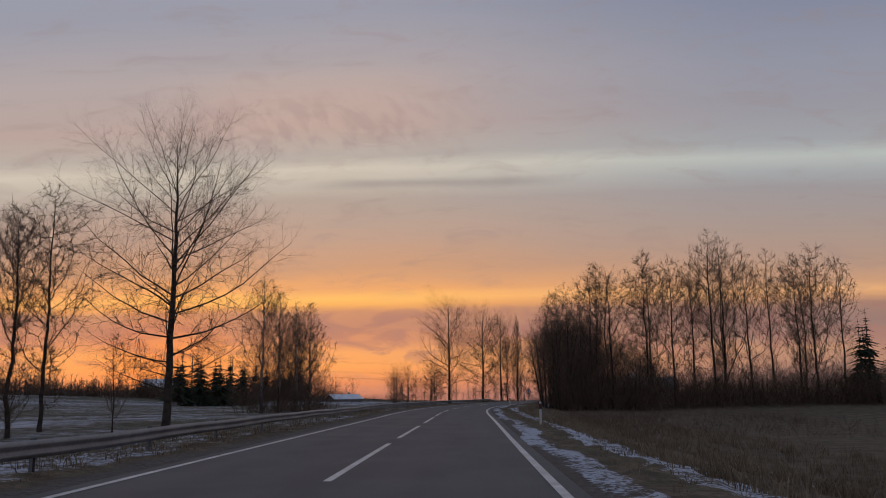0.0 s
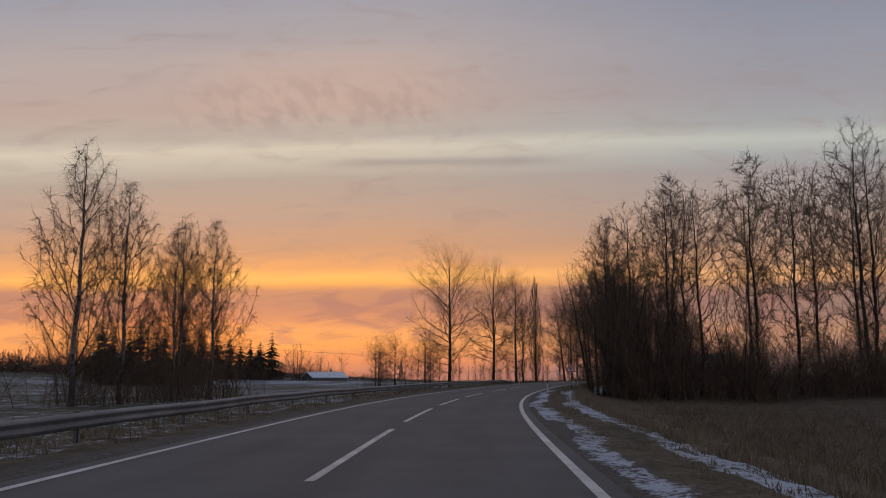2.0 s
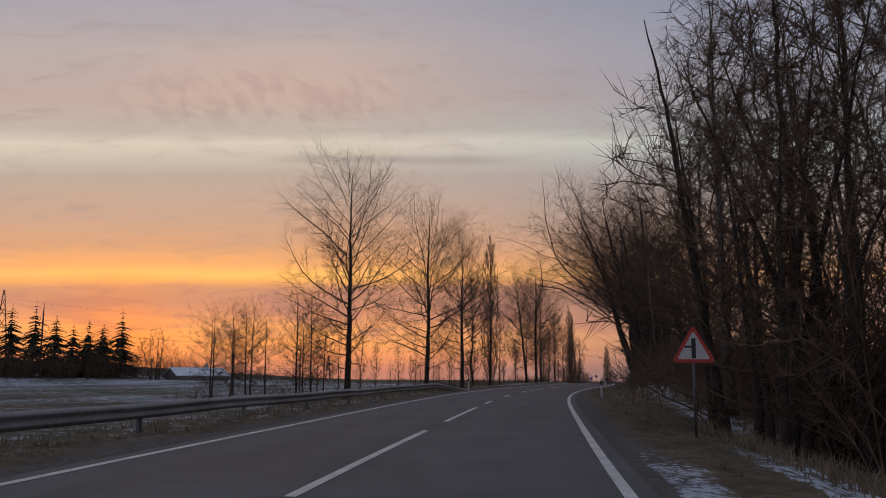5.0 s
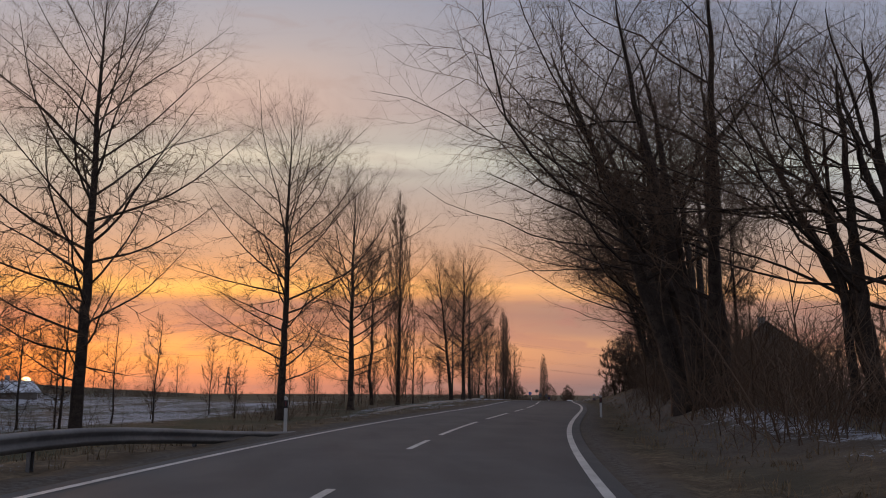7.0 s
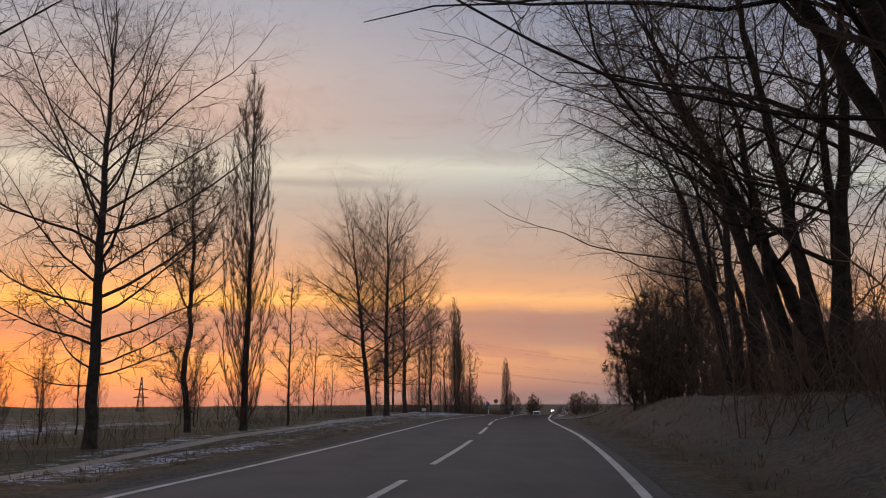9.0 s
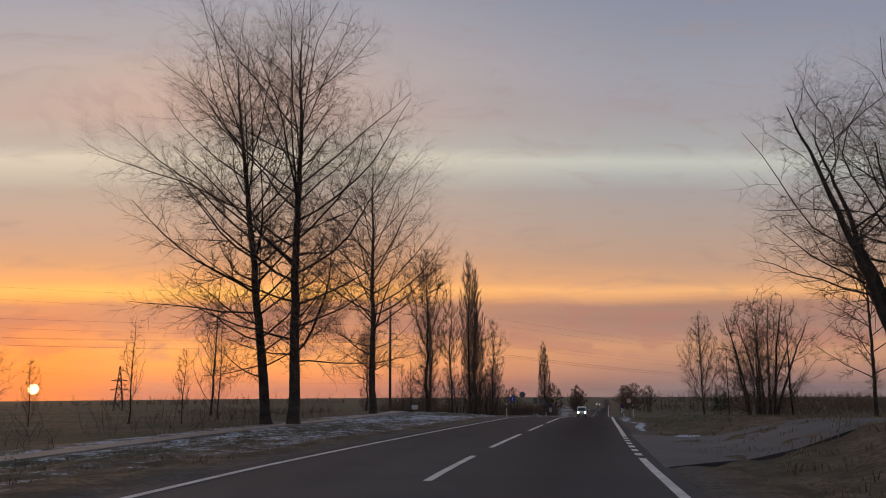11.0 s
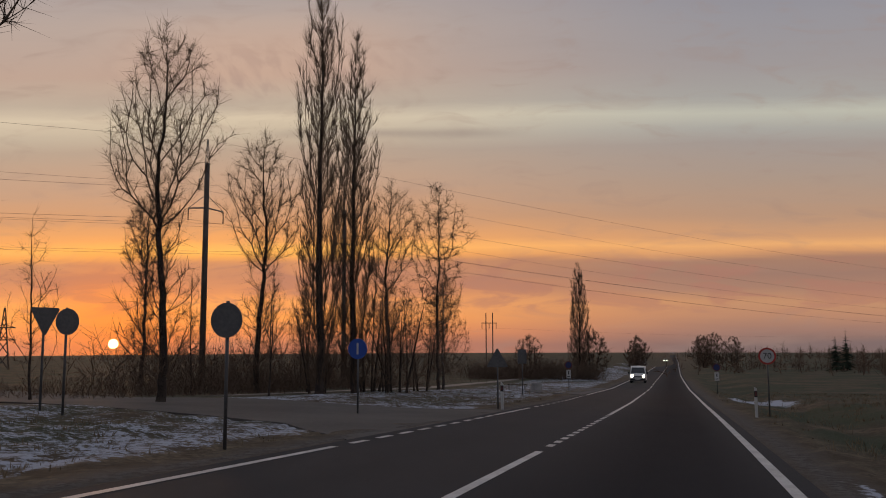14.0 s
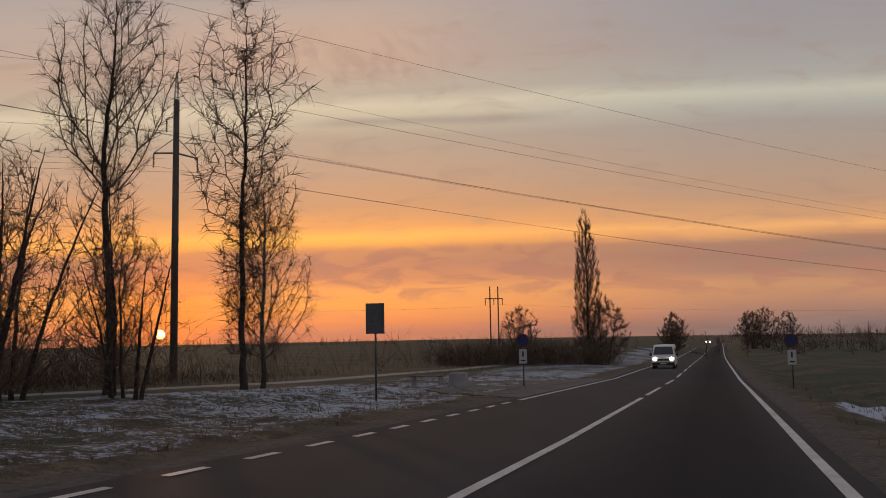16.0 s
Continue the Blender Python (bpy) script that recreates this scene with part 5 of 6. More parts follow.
for x, y, lab in ((4.7, 32.9, "white marker post with a black band in the verge"), (8.3, 79.4, "white marker post with a black band in the verge"), (16.3, 108.6, "white marker post beside the snowy bank"),
                  (23.7, 129.6, "white marker post below the bank trees"), (11.2, 122.6, "white marker post at the end of the guard rail"), (47.2, 207.4, "white marker post on the snowy verge"),
                  (56.2, 205.0, "white marker post in short grass"), (66.7, 228.2, "white marker post near the speed limit sign"), (58.5, 230.6, "white marker post below the warning sign")):
    i = int(np.clip((y + 60) * 2, 0, len(LINE) - 1))
    marker_post(x, y, -math.degrees(math.atan2(TANG[i, 0], TANG[i, 1] * LONG)), lab)


def falling(y):
    """How far the signs stand lower where the road runs downhill."""
    return float(np.interp(y, [205, 223, 238, 263], [0.0, 0.23, 0.45, 0.8]))


def sign(name, x, y, turn, top, faces, label, group="road signs", pole_r=0.03):
    """A pole with plates; each of faces is (part name, outline, height, material, depth step, label)."""
    zg = land_z(x, y)
    ob = root(name, x, y, zg - 0.05, turn, label, "road sign", group)
    fall = 0.0 if name in ("no_stopping_sign", "notice_board") else falling(y)
    top -= fall
    bm = bmesh.new()
    rod(bm, (0, 0.03, -0.1), (0, 0.03, top - zg + 0.05), pole_r, None, 12)
    part("pole", bm, M_POLE, ob, smooth=True)
    for pname, outline, height, mat, depth, lab in faces:
        bm = bmesh.new()
        d = 0.004 * depth
        plate(bm, [(a, b + height - fall - zg + 0.05) for a, b in outline], -0.012 - d, -0.002 - d if depth else 0.0)
        part(pname, bm, mat, ob, lab)
    return ob


def along(y):
    i = int(np.clip((y + 60) * 2, 0, len(LINE) - 1))
    return -math.degrees(math.atan2(TANG[i, 0], TANG[i, 1] * LONG))


def bar(w, h, x0=0.0, z0=0.0):
    return [(x0 - w / 2, z0 - h / 2), (x0 + w / 2, z0 - h / 2), (x0 + w / 2, z0 + h / 2), (x0 - w / 2, z0 + h / 2)]


# junction warning sign
sign("warning_sign", 11.95, 89.95, along(90), 2.15, [
    ("back_plate", rounded_triangle(0.51, 0.05), 1.72, M_RED, 0, "red border"), ("white_face", rounded_triangle(0.38, 0.03), 1.72, M_WHITE, 1, "white face"),
    ("main_road_bar", bar(0.085, 0.40, 0.0, 0.03), 1.72, M_BLACK, 2, "thick black upright bar"), ("side_road_bar", bar(0.15, 0.04, -0.11, 0.06), 1.72, M_BLACK, 2, "thin black side bar")],
    "red and white triangular warning sign with a side-road symbol")
# speed limit
speed = sign("speed_limit_sign", 68.2, 229.9, along(230), 0.42, [
    ("back_plate", ring_outline(0.31), 0.10, M_RED, 0, "red ring"), ("white_face", ring_outline(0.245), 0.10, M_WHITE, 1, "white face")], "round white speed limit sign with a red ring, number 70")


def lettering(text, size, parent, x, y, z, mat):
    cu = bpy.data.curves.new("number", "FONT")
    cu.body, cu.size, cu.align_x, cu.align_y, cu.extrude = text, size, "CENTER", "CENTER", 0.002
    tmp = bpy.data.objects.new("number", cu)
    scene.collection.objects.link(tmp)
    me = bpy.data.meshes.new_from_object(tmp.evaluated_get(bpy.context.evaluated_depsgraph_get()))
    bpy.data.objects.remove(tmp)
    me.materials.clear()
    me.materials.append(mat)
    ob = child("number", me, parent, "black number 70")
    ob.matrix_basis = pose(x, y, z, 90, 0, 0)
    return ob


lettering("70", 0.31, speed, 0, -0.024, 0.10 - falling(229.9) - land_z(68.2, 229.9) + 0.05, M_BLACK)
# signs of the junction, seen from behind or in shade
sign("round_sign", 51.8, 218.0, along(218), 1.12, [("back_plate", ring_outline(0.29), 0.80, M_BACK, 0, "dark plate")], "round dark sign plate on a thin pole")
sign("direction_sign", 53.4, 226.6, along(226), 0.72, [("blue_face", ring_outline(0.31), 0.40, M_BLUE, 0, "blue face"), ("arrow", bar(0.06, 0.34), 0.40, M_WHITE, 1, "white arrow")], "round blue direction sign with a white arrow")
sign("yield_sign", 46.1, 222.9, along(222) + 75, 1.40, [("back_plate", rounded_triangle(0.48, 0.05, True), 1.15, M_BACK, 0, "grey back")], "downward triangular sign seen from its grey back")
sign("round_sign", 46.9, 222.4, along(222) + 75, 1.35, [("back_plate", ring_outline(0.31), 1.02, M_BACK, 0, "grey back")], "round sign seen from its grey back")
sign("warning_sign", 58.4, 231.0, along(231), 0.40, [("back_plate", rounded_triangle(0.50, 0.05), -0.02, M_BACK, 0, "grey back")], "triangular sign seen from its grey back")
sign("board_sign", 62.4, 246.0, along(246) + 8, 0.50, [("back_plate", bar(0.55, 0.88), 0.07, M_BACK, 0, "dark rectangular plate")], "dark rectangular board sign on one pole")
# ring and blue face carry their backlit shade as darker colour
for x, y in ((67.9, 255.2), (79.0, 254.0)):
    z = land_z(x, y) + 2.0
    sign("no_stopping_sign", x, y, along(y), z + 0.35, [("ring_plate", ring_outline(0.29), z, M_DARK_RED, 0, "red ring darkened for backlit shade"), ("blue_face", ring_outline(0.23), z, M_SHADED_BLUE, 1, "blue face darkened for backlit shade"),
         ("white_plate", bar(0.34, 0.62), z - 0.70, M_WHITE, 0, "white plate"), ("arrow_bar", bar(0.07, 0.24), z - 0.60, M_BLACK, 1, "black bar"), ("lower_bar", bar(0.2, 0.06), z - 0.88, M_BLACK, 1, "black bar")],
         "round blue sign with red ring above a white plate")
tx, ty = 41.7, 219.6
sign("notice_board", tx, ty, along(ty) + 20, land_z(tx, ty) + 0.75, [("plate", bar(0.62, 0.42), land_z(tx, ty) + 0.5, M_WHITE, 0, "pale plate")], "small pale notice board in the grass", pole_r=0.02)


# ---- power lines ----
def line_pole(name, x, y, top, label):
    zg = land_z(x, y)
    ob = root(name, x, y, zg, -50, label, "utility pole", "utility poles")
    h = top - zg
    bm = bmesh.new()
    rod(bm, (0, 0, -0.3), (0, 0, h - 1.6), 0.21, 0.16, 12)
    part("shaft", bm, M_SHAFT, ob, "round dark weathered shaft", True)
    bm = bmesh.new()
    for a in range(4):
        c, s = 0.15 * math.cos(a * 1.5708 + 0.785), 0.15 * math.sin(a * 1.5708 + 0.785)
        rod(bm, (c, s, h - 1.7), (c * 0.25, s * 0.25, h), 0.022, 0.018, 5)
        for q in range(3):
            f0, f1 = 1 - 0.75 * q / 3, 1 - 0.75 * (q + 0.5) / 3
            a2 = (a + 1) * 1.5708 + 0.785
            rod(bm, (c * f0, s * f0, h - 1.7 + 1.7 * q / 3), (0.15 * math.cos(a2) * f0, 0.15 * math.sin(a2) * f0, h - 1.7 + 1.7 * q / 3), 0.012, None, 4)
    part("lattice_top", bm, M_STEEL, ob, "small steel lattice top")
    for sgn in (1, -1):
        bm = bmesh.new()
        rod(bm, (0, 0, h - 4.6), (0, sgn * 1.25, h - 4.75), 0.055, 0.045, 6)
        rod(bm, (0, 0, h - 3.7), (0, sgn * 1.2, h - 4.7), 0.025, 0.02, 6)
        part("cross_arm", bm, M_STEEL, ob, "steel bracket arm with a stay")
    bm = bmesh.new()
    rod(bm, (0, 0, h - 2.6), (0, -0.55, h - 2.7), 0.035, 0.025, 6)
    part("upper_bracket", bm, M_STEEL, ob, "short steel bracket")
    for yy, zz in ((1.25, h - 4.8), (-1.25, h - 4.8), (-0.55, h - 2.75)):
        bm = bmesh.new()
        for q in range(6):
            rod(bm, (0, yy, zz - 0.13 * q), (0, yy, zz - 0.13 * q - 0.09), 0.06, 0.035, 8)
        part("insulator", bm, M_BLACK, ob, "string of dark insulators")
    return ob


def wire(a, b, sag, label="thin dark overhead wire"):
    t = np.linspace(0, 1, 26)
    p = np.outer(1 - t, a) + np.outer(t, b)
    p[:, 2] -= sag * 4 * t * (1 - t)
    v, f = tubes(p[None], np.full((1, 26), 0.0075), 4)
    return tagged(new("overhead_wire", mesh_of("overhead_wire", laid_out(v), f, M_WIRE)), label, "wire", "overhead wires")


for x, y, top in ((42.0, 248.0, 13.9), (49.9, 261.5, 13.8)):
    ux, uy = 0.925, 0.378
    ends = [(x, y, top)]
    line_pole("utility_pole", x, y, top, "tall round dark power pole with bracket arms")
    for far in (-130, 150):
        fx, fy = x + ux * far, y + uy * far
        ft = land_z(fx, fy) + 13.6
        line_pole("utility_pole", fx, fy, ft, "tall round dark power pole with bracket arms, far off")
        for lat, dz in ((0, 0.0), (-0.55, -3.45), (1.25, -5.5), (-1.25, -5.5)):
            wire((x + 0.766 * lat, y + 0.643 * lat, top + dz), (fx + 0.766 * lat, fy + 0.643 * lat, ft + dz), 2.2)


def h_pole(x, y, h):
    zg = land_z(x, y)
    ob = root("h_frame_pole", x, y, zg, 12, "wooden H-frame power pole far off in the field", "utility pole", "utility poles")
    for sx in (-0.75, 0.75):
        bm = bmesh.new()
        rod(bm, (sx, 0, -0.2), (sx, 0, h), 0.14, 0.11, 8)
        part("leg", bm, M_WOOD, ob)
    bm = bmesh.new()
    box(bm, 0, 0.15, h - 2.2, 3.4, 0.12, 0.16)
    part("cross_arm", bm, M_WOOD, ob)
    for sx in (-1.6, 0, 1.6):
        bm = bmesh.new()
        rod(bm, (sx, 0.15, h - 2.2), (sx, 0.15, h - 3.4), 0.07, None, 6)
        part("insulator", bm, M_BLACK, ob)


h_pole(74.3, 338.8, 12.2)
zp = land_z(74.4, 296)
tp = root("small_pole", 74.4, 296, zp, -20, "small wooden line pole with a short cross-arm", "utility pole", "utility poles")
bm = bmesh.new()
rod(bm, (0, 0, -0.2), (0, 0, 4.2), 0.10, 0.08, 8)
part("shaft", bm, M_WOOD, tp)
bm = bmesh.new()
box(bm, 0, 0.1, 4.0, 1.3, 0.1, 0.12)
part("cross_arm", bm, M_WOOD, tp)
for z0, a, b in ((4.6, (-40, 318), (74.3, 338.8)), (4.6, (74.3, 338.8), (230, 372))):
    wire((a[0], a[1], land_z(*a) + 9.0), (b[0], b[1], land_z(*b) + 8.6), 1.5)


def lattice_tower(x, y, h, label):
    zg = land_z(x, y)
    ob = root("lattice_tower", x, y, zg, 20, label, "pylon", "pylons")
    bm = bmesh.new()
    w = h * 0.10
    lv = [0, 0.25, 0.45, 0.62, 0.76, 0.88, 1.0]
    for a in range(4):
        for q in range(len(lv) - 1):
            def corner(a, t):
                f = w * (1 - 0.93 * t)
                return (f * (1 if a % 4 in (0, 3) else -1), f * (1 if a % 4 < 2 else -1), h * t)
            rod(bm, corner(a, lv[q]), corner(a, lv[q + 1]), 0.12, None, 4)
            rod(bm, corner(a, lv[q]), corner(a + 1, lv[q + 1]), 0.05, None, 4)
            rod(bm, corner(a + 1, lv[q]), corner(a, lv[q + 1]), 0.05, None, 4)
    part("mast", bm, M_WIRE, ob)
    for t, l in ((0.48, 4.9), (0.68, 4.4)):
        bm = bmesh.new()
        rod(bm, (-l * h / 26, 0, h * t), (l * h / 26, 0, h * t), 0.10, None, 4)
        rod(bm, (-l * h / 26, 0, h * t), (0, 0, h * (t + 0.05)), 0.06, None, 4)
        rod(bm, (l * h / 26, 0, h * t), (0, 0, h * (t + 0.05)), 0.06, None, 4)
        part("cross_arm", bm, M_WIRE, ob)
    return ob


lattice_tower(-128, 290, 25, "steel lattice pylon beyond the field")
lattice_tower(-150, 308, 27, "steel lattice pylon beyond the field")
lattice_tower(-22, 330, 12, "small lattice mast on the horizon")


# ---- buildings ----
def house(name, x, y, turn, w, d, wall_h, roof_h, label, snow=False, windows=()):
    zg = min(land_z(x + a, y + b) for a in (-w / 2, w / 2) for b in (-d / 2, d / 2))
    ob = root(name, x, y, zg, turn, label, "house")
    bm = bmesh.new()
    box(bm, 0, 0, wall_h / 2, w, d, wall_h, 0, 0.02)
    part("wall", bm, M_WALL, ob)
    for sgn in (1, -1):
        bm = bmesh.new()
        e = 0.35
        slope = roof_h / (d / 2)
        pts = [(-w / 2 - e, sgn * (d / 2 + e), wall_h - e * slope), (w / 2 + e, sgn * (d / 2 + e), wall_h - e * slope), (w / 2 + e, 0, wall_h + roof_h), (-w / 2 - e, 0, wall_h + roof_h)]
        lower = [bm.verts.new(p) for p in pts]
        upper = [bm.verts.new((p[0], p[1], p[2] + 0.14)) for p in pts]
        bm.faces.new(lower)
        bm.faces.new(upper[::-1])
        for k in range(4):
            bm.faces.new((lower[k], upper[k], upper[(k + 1) % 4], lower[(k + 1) % 4]))
        bmesh.ops.recalc_face_normals(bm, faces=bm.faces)
        part("roof_slope", bm, M_SNOW if snow else M_ROOF, ob, "thin snow on the roof" if snow else "")
    for sgn in (1, -1):
        bm = bmesh.new()
        plate(bm, [(-d / 2, wall_h), (d / 2, wall_h), (0, wall_h + roof_h)], sgn * w / 2 - 0.1, sgn * w / 2 + 0.1)
        bmesh.ops.rotate(bm, verts=bm.verts, cent=(0, 0, 0), matrix=Matrix.Rotation(radians(90), 3, "Z"))
        part("gable", bm, M_WALL, ob)
    for wx in windows:
        bm = bmesh.new()
        box(bm, wx, -d / 2 - 0.02, wall_h * 0.55, 1.1, 0.08, 1.2, 0, 0.01)
        win = part("window", bm, M_WHITE, ob, "white window frame")
        bm = bmesh.new()
        box(bm, wx, -d / 2 - 0.065, wall_h * 0.55, 0.92, 0.02, 1.02)
        part("pane", bm, M_GLASS, win)
    bm = bmesh.new()
    box(bm, w * 0.2, 0.3, wall_h + roof_h + 0.2, 0.5, 0.5, 1.2, 0, 0.02)
    part("chimney", bm, M_CONCRETE, ob)
    return ob


house("farm_barn", -28.7, 186, 35, 9, 6, 1.0, 1.2, "low farm shed with thin snow on its roof", True)
house("farmhouse", -92, 206, 20, 9, 7, 2.0, 2.6, "farmhouse behind conifers at the field's end", True, (-2.5, 2.5))
house("house", 55.5, 163.5, -30, 7.5, 5.5, 2.6, 2.3, "small dark house with pale windows behind the bank", False, (-1.6, 1.4))
house("cottage", 42.5, 144.4, 62, 7.0, 5.5, 2.1, 2.2, "small dark cottage behind the bank trees", False, (-1.5, 1.5))

# -- far trees and woods --
for i, (x, y, h) in enumerate(((-41.3, 184.8, 9.3), (-43.5, 183, 7.2), (-45.5, 182, 7.6), (-47.5, 181, 6.8), (-49.5, 179.5, 8.0), (-52, 178, 9.5), (-54.5, 176, 9.0), (-57, 172, 10.5), (-59.5, 168, 9.0),
                               (-46.5, 150, 7.5), (-49.5, 144, 9.0), (-52, 140, 8.0), (-55, 137, 9.5), (-44.5, 184.5, 6.0), (-62, 163, 10.0), (-66, 160, 8.5))):
    conifer("spruce", 70 + i % 5, h * 1.28, x, y, 4.2, "dark spruce at the edge of the snowy field", "field spruces")
thicket("hedge", [(-66 + 28 * q / 130 + rs.gauss(0, 1), 160 + 26 * q / 130 + rs.gauss(0, 1.5)) for q in range(170)], 2.5, 6.0, 7, "dense dark bare hedge below the spruces", 14, 0.9)
thicket("hedge", [(-57 + 13 * q / 110 + rs.gauss(0, 0.8), 137 + 15 * q / 110 + rs.gauss(0, 0.9)) for q in range(110)], 2.0, 4.5, 6, "dense dark bare hedge in the snowy field", 19, 0.8, 0.6, 1.6)
thicket("hedge", [(-30 + 20 * q / 70 + rs.gauss(0, 1), 196 + 14 * q / 70 + rs.gauss(0, 1)) for q in range(70)], 1.0, 3.0, 6, "dark bare hedge beyond the field", 15, 0.8)
tree("bare_tree", "bush", 43, 9.0, -34.8, 183.2, "round bare tree beside the spruces", group="horizon trees")
for x, y, h in ((-33, 232, 8.0), (-20, 245, 9.0), (-12, 250, 8.0), (-38, 225, 8.0), (-60, 215, 9.0)):
    tree("bare_tree", "spreading_far", 9, h, x, y, "small bare tree on the horizon", group="horizon trees")
for x, y, h in ((131, 358, 8.0), (135, 361, 9.0), (139, 359, 8.0), (134, 366, 8.5)):
    tree("bare_tree", "far_bush", 41, h, x, y, "round bare bush-like tree beside the far road", group="far road trees")
for x, y, h in ((111, 352, 6.0), (113.5, 357, 8.5), (116, 362, 6.0)):
    tree("bare_tree", "far_bush", 42, h, x, y, "bare tree beside the far road", group="far road trees")
tree("bare_tree", "far_bush", 41, 6.0, 72.5, 291.0, "bare bush beside the far poplar", group="far road trees")


def far_wood(name, x0, y0, x1, y1, depth, low, high, count, label, seed):
    """A distant belt of bare trees and shrubs."""
    rng = np.random.default_rng(seed)
    t = rng.random(count)
    px, py = x0 + (x1 - x0) * t + rng.normal(0, depth, count), y0 + (y1 - y0) * t + rng.normal(0, depth, count)
    z = land(px, py) - 0.2
    h = low + (high - low) * rng.random(count) ** 1.6
    h *= 0.75 + 0.25 * np.sin(t * 23 + seed) * np.sin(t * 9.1)
    k, u = 4, np.linspace(0, 1, 4)
    p = np.stack([px[:, None] + rng.normal(0, 0.15, (count, k)), py[:, None] + rng.normal(0, 0.15, (count, k)), z[:, None] + h[:, None] * u], -1)
    r = (0.05 + 0.012 * h)[:, None] * np.linspace(1, 0.3, k)
    l1 = sprout(rng, p, r, 8, 0.05, 1.0, lambda t: 70 - 34 * t, lambda t: 0.42 * (1.2 - t), 3, 0.1, 0.2, 0.9)
    l2 = sprout(rng, *l1, 3, 0.2, 1.0, lambda t: 40 + 0 * t, lambda t: 0.5 + 0 * t, 2, 0.06, 0.1, 1.0)
    v, f = join(tubes(p, r, 3), spikes(l1[0], l1[1] * 3.0), spikes(l2[0], l2[1] * 6.0))
    return tagged(new(name, mesh_of(name, laid_out(v), f, M_TWIG)), label, "woods", kind="stuff")


far_wood("far_woods", -135, 163, -72, 176, 4, 3, 7.5, 650, "dark belt of bare trees behind the snowy field", 6)
far_wood("far_woods", -330, 260, -120, 330, 14, 5, 10, 320, "distant dark woods along the field", 1)
far_wood("far_woods", -110, 480, 60, 560, 14, 3, 6, 240, "low distant trees on the horizon", 2)
far_wood("far_woods", 130, 330, 330, 380, 16, 2.5, 6.5, 900, "distant bare trees beyond the meadow", 3)
far_wood("far_woods", 200, 480, 420, 560, 20, 5, 9, 320, "hazy distant trees about the far road", 4)
far_wood("far_woods", 170, 200, 340, 330, 18, 2.5, 7, 700, "distant trees beyond the meadow", 5)
for i, (x, y, h) in enumerate(((150, 335, 9), (144, 330, 7.5), (165, 340, 8))):
    conifer("spruce", 70 + i, h, x, y, 2.2, "distant dark spruce beyond the meadow", "far spruces")


# ---- junction: side road, path, islands ----
def draped(name, pts, mat, lift, label, category, kind="structure", skirt=0.0):
    """A flat patch with the given outline, laid on the land as a fine fan of cells."""
    bm = bmesh.new()
    vs = [bm.verts.new((x, y, 0)) for x, y in pts]
    bm.faces.new(vs)
    bmesh.ops.triangulate(bm, faces=bm.faces)
    for _ in range(4):
        long = [e for e in bm.edges if e.calc_length() > 1.6]
        if long:
            bmesh.ops.subdivide_edges(bm, edges=long, cuts=1, use_grid_fill=False)
            bmesh.ops.triangulate(bm, faces=[f for f in bm.faces if len(f.verts) > 3])
    bm.verts.ensure_lookup_table()
    co = np.array([v.co for v in bm.verts])
    o, s = road_frame(co[:, 0], co[:, 1])
    z = np.where(np.abs(o) < 5.0, np.maximum(land(co[:, 0], co[:, 1]), np.interp(s, RISE_Y, RISE_Z) - 0.03), land(co[:, 0], co[:, 1]))
    for v, zz in zip(bm.verts, z):
        v.co.y, v.co.z = v.co.y * LONG, zz + lift
    bmesh.ops.recalc_face_normals(bm, faces=bm.faces)
    if bm.faces and sum(f.normal.z for f in bm.faces) < 0:
        bmesh.ops.reverse_faces(bm, faces=bm.faces)
    if skirt:
        low = bmesh.ops.extrude_edge_only(bm, edges=[e for e in bm.edges if e.is_boundary])
        for v in low["geom"]:
            if isinstance(v, bmesh.types.BMVert):
                v.co.z -= skirt
    me = bpy.data.meshes.new(name)
    bm.to_mesh(me)
    bm.free()
    me.materials.append(mat)
    return tagged(new(name, me), label, category, kind=kind)


def strip(pts, width):
    """Outline of a strip of a given width about a line of places."""
    p = np.array(pts, float)
    t = unit(np.gradient(p, axis=0))
    n = np.c_[t[:, 1], -t[:, 0]] * width / 2
    return [tuple(q) for q in np.r_[p + n, (p - n)[::-1]]]


near = [(SIDE_NEAR[1][i], -o) for i, o in enumerate(SIDE_NEAR[0])]
farther = [(SIDE_FAR[1][i], -o) for i, o in enumerate(SIDE_FAR[0])]
draped("side_road", [beside(s, o) for s, o in near + farther[::-1]], M_SIDE, 0.012, "brownish frosted side road joining the main road", "road", skirt=0.3)
draped("side_road", [beside(s, o) for s, o in ((172.0, 3.55), (173.5, 5.2), (175.0, 9.0), (179.5, 9.0), (180.3, 5.2), (181.8, 3.55))], M_ASPHALT, 0.03, "short dark field entrance joining the road", "road", skirt=0.3)
draped("footpath", strip([beside(s, float(np.interp(s, [126, 195, 205, 214, 222], [-12.0, -12.0, -13.5, -16.0, -17.0]))) for s in np.arange(126, 220, 2.0)], 1.1), M_PATHWAY, 0.06, "pale narrow footpath along the field edge", "path", skirt=0.35)
draped("footpath", strip([beside(s, float(np.interp(s, [229, 236, 256, 300], [-17.0, -17.0, -17.0, -16.5]))) for s in np.arange(229, 300, 2.0)], 1.3), M_PATHWAY, 0.035, "pale narrow footpath along the field edge", "path", skirt=0.35)
draped("lay_by", [beside(246.5, -3.58), beside(247.2, -6.4), beside(249.0, -8.6), beside(255, -8.8), beside(262, -4.4), beside(262, -3.58)], M_ASPHALT, 0.03, "dark paved bus stop bay with snow on its edge", "pavement", skirt=0.3)

# concrete block and low bench at the lay-by
bx, by = 65.0, 253.6
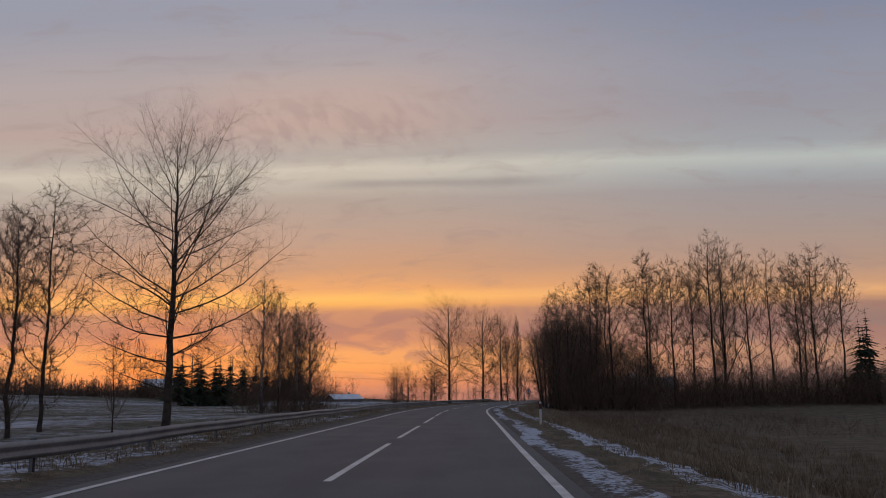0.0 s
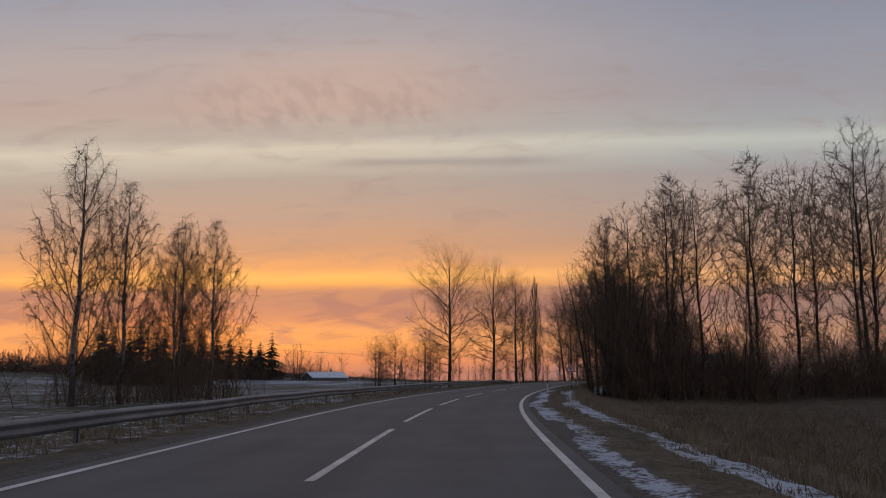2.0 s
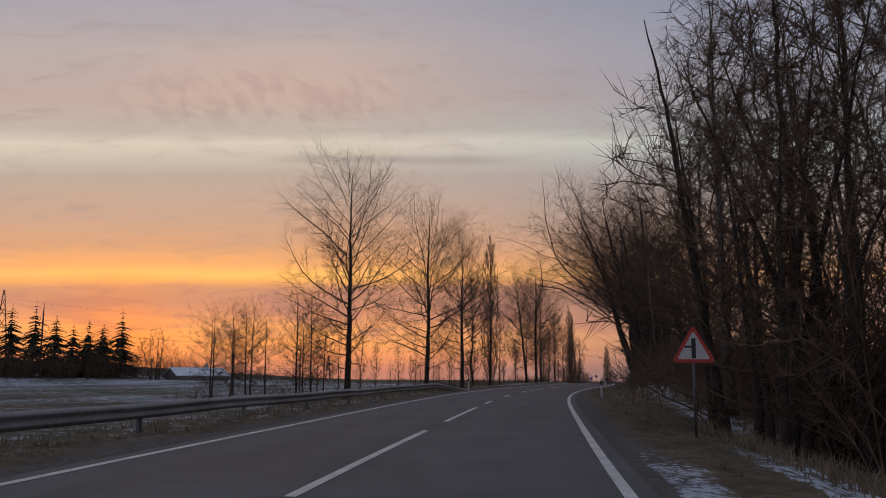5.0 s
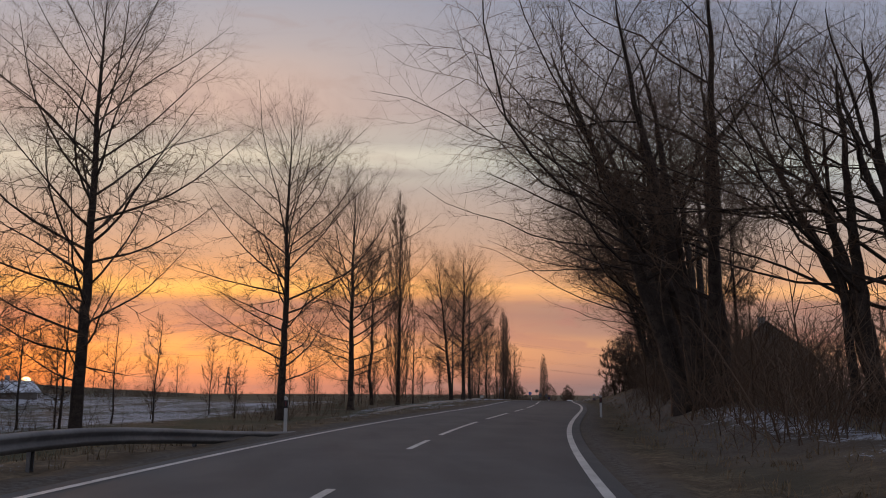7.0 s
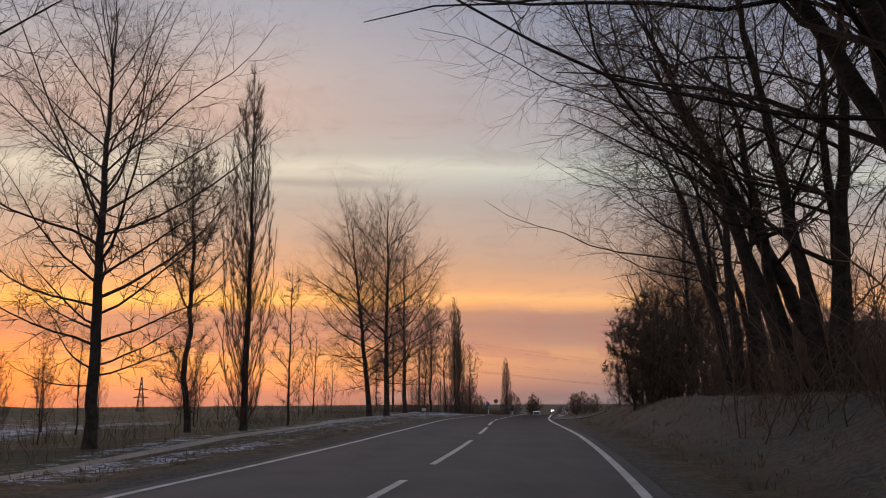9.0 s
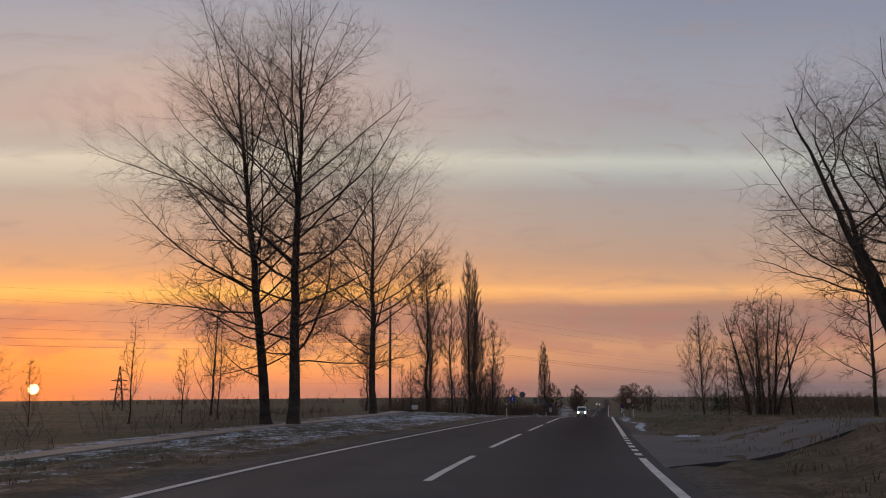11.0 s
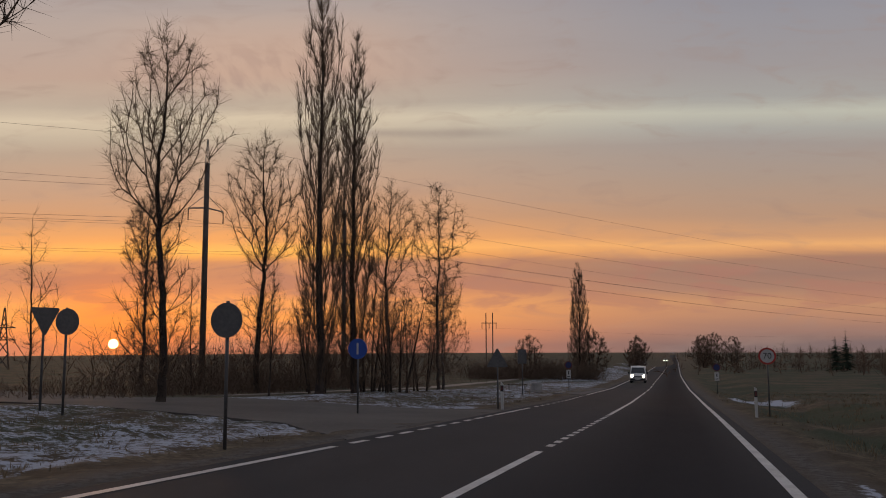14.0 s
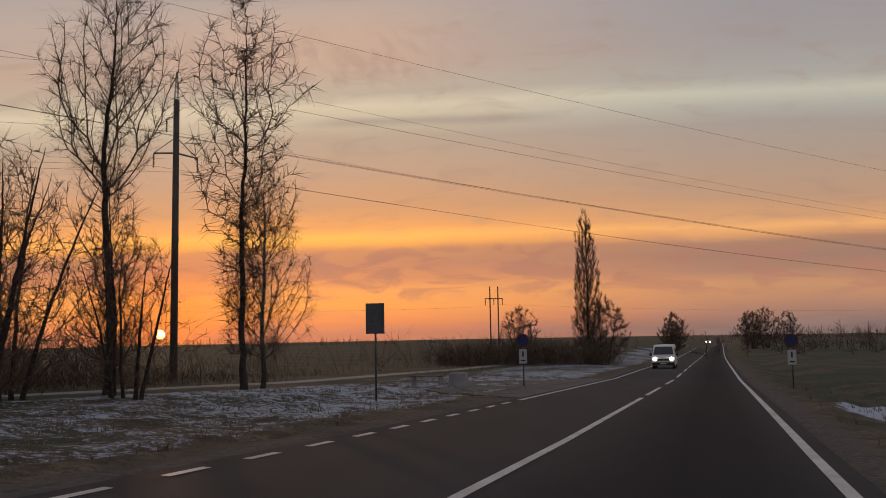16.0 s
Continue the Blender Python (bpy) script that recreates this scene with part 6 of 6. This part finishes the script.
bz = land_z(bx, by)
blk = root("concrete_block", bx, by, bz, -25, "rough pale concrete block on the bus stop pavement", "block")
bm = bmesh.new()
rod(bm, (0, 0, -0.05), (0, 0, 0.60), 0.43, 0.40, 14)
bmesh.ops.bevel(bm, geom=[e for e in bm.edges if abs(e.verts[0].co.z - e.verts[1].co.z) < 0.01 and e.verts[0].co.z > 0.3], offset=0.03, segments=2, affect="EDGES")
part("body", bm, M_CONCRETE, blk)
be = root("bench", 63.7, 254.4, land_z(63.7, 254.4), -20, "low dark wooden bench without a back", "bench")
for k in range(3):
    bm = bmesh.new()
    box(bm, 0, -0.14 + 0.14 * k, 0.42, 1.5, 0.12, 0.045, 0, 0.008)
    part("seat_board", bm, M_WOOD, be)
for sx in (-0.6, 0.6):
    bm = bmesh.new()
    box(bm, sx, 0, 0.18, 0.1, 0.36, 0.46, 0, 0.012)
    part("leg", bm, M_CONCRETE, be)


# ---- vehicles ----
def vehicle(name, s, o, label, w=1.85, h=1.95, length=4.6):
    x, y = beside(s, o)
    ob = root(name, x, y, road_z(s), along(s), label, "van")
    k = w / 1.85
    bm = bmesh.new()
    # side outline, nose at -y
    side = [(-2.3, 0.32), (-2.3, 0.78), (-2.22, 1.0), (-1.55, 1.16), (-0.95, 1.82), (-0.6, 1.93), (1.9, 1.93), (2.2, 1.75), (2.28, 0.9), (2.28, 0.32)]
    rows = []
    for t, sx in ((0.0, -1), (0.12, -0.96), (0.5, 0), (0.88, 0.96), (1.0, 1)):
        rows.append([bm.verts.new((sx * (w / 2) * (1.0 - (0.13 * max(0, z - 1.0) if abs(sx) > 0.9 else 0)), yy * length / 4.6, z * h / 1.95 + (0.03 if abs(sx) < 0.9 and z > 1.7 else 0))) for yy, z in side])
    n = len(side)
    for a, b in zip(rows[:-1], rows[1:]):
        for i in range(n):
            bm.faces.new((a[i], b[i], b[(i + 1) % n], a[(i + 1) % n]))
    bm.faces.new(rows[0])
    bm.faces.new(rows[-1][::-1])
    bmesh.ops.recalc_face_normals(bm, faces=bm.faces)
    bmesh.ops.bevel(bm, geom=list(bm.edges), offset=0.025, segments=1, affect="EDGES")
    part("body", bm, M_VAN, ob, "white painted body")
    f = length / 4.6
    bm = bmesh.new()
    q = [(-0.80, -1.53, 1.20), (0.80, -1.53, 1.20), (0.68, -1.0, 1.80), (-0.68, -1.0, 1.80)]
    vs = [bm.verts.new((a * k, b * f - 0.03, c * h / 1.95 + 0.012)) for a, b, c in q]
    vs2 = [bm.verts.new((a * k, b * f + 0.03, c * h / 1.95 - 0.03)) for a, b, c in q]
    bm.faces.new(vs)
    bm.faces.new(vs2[::-1])
    for i in range(4):
        bm.faces.new((vs[i], vs2[i], vs2[(i + 1) % 4], vs[(i + 1) % 4]))
    bmesh.ops.recalc_face_normals(bm, faces=bm.faces)
    part("windscreen", bm, M_GLASS, ob, "dark windscreen")
    for sgn in (1, -1):
        bm = bmesh.new()
        box(bm, sgn * (w / 2 - 0.03), 0.1, 1.45 * h / 1.95, 0.03, 2.6 * f, 0.42, 0, 0.01)
        part("side_window", bm, M_GLASS, ob)
        bm = bmesh.new()
        box(bm, sgn * (w / 2 + 0.13), -1.2 * f, 1.18 * h / 1.95, 0.2, 0.1, 0.24, 0, 0.03)
        part("wing_mirror", bm, M_BLACK, ob)
        bm = bmesh.new()
        rod(bm, (sgn * 0.66 * k, -2.345 * f, 0.86), (sgn * 0.66 * k, -2.28 * f, 0.86), 0.125, 0.15, 14)
        part("headlight", bm, M_HEAD, ob, "lit headlight")
        for yy in (-1.45, 1.4):
            bm = bmesh.new()
            rod(bm, (sgn * (w / 2 - 0.02), yy * f, 0.32), (sgn * (w / 2 - 0.24), yy * f, 0.32), 0.32, None, 18)
            wheel = part("wheel", bm, M_TYRE, ob, "black tyre")
            bm = bmesh.new()
            rod(bm, (sgn * (w / 2 - 0.01), yy * f, 0.32), (sgn * (w / 2 - 0.1), yy * f, 0.32), 0.19, None, 14)
            part("rim", bm, M_STEEL, wheel)
    bm = bmesh.new()
    box(bm, 0, -2.3 * f, 0.46, w * 0.96, 0.14, 0.24, 0, 0.04)
    part("bumper", bm, M_BLACK, ob, "dark bumper")
    bm = bmesh.new()
    box(bm, 0, -2.3 * f, 0.78, 0.9 * k, 0.05, 0.14, 0, 0.01)
    part("grille", bm, M_BLACK, ob)
    bm = bmesh.new()
    box(bm, 0, -2.385 * f, 0.48, 0.5, 0.012, 0.11, 0, 0.002)
    part("plate_bar", bm, M_WHITE, ob, "plain white bar")
    return ob


vehicle("van", 279.0, -1.75, "white van with lit headlights on the opposite lane")
vehicle("car", 470.0, -1.75, "distant pale car with lit headlights", 1.8, 1.5, 4.3)
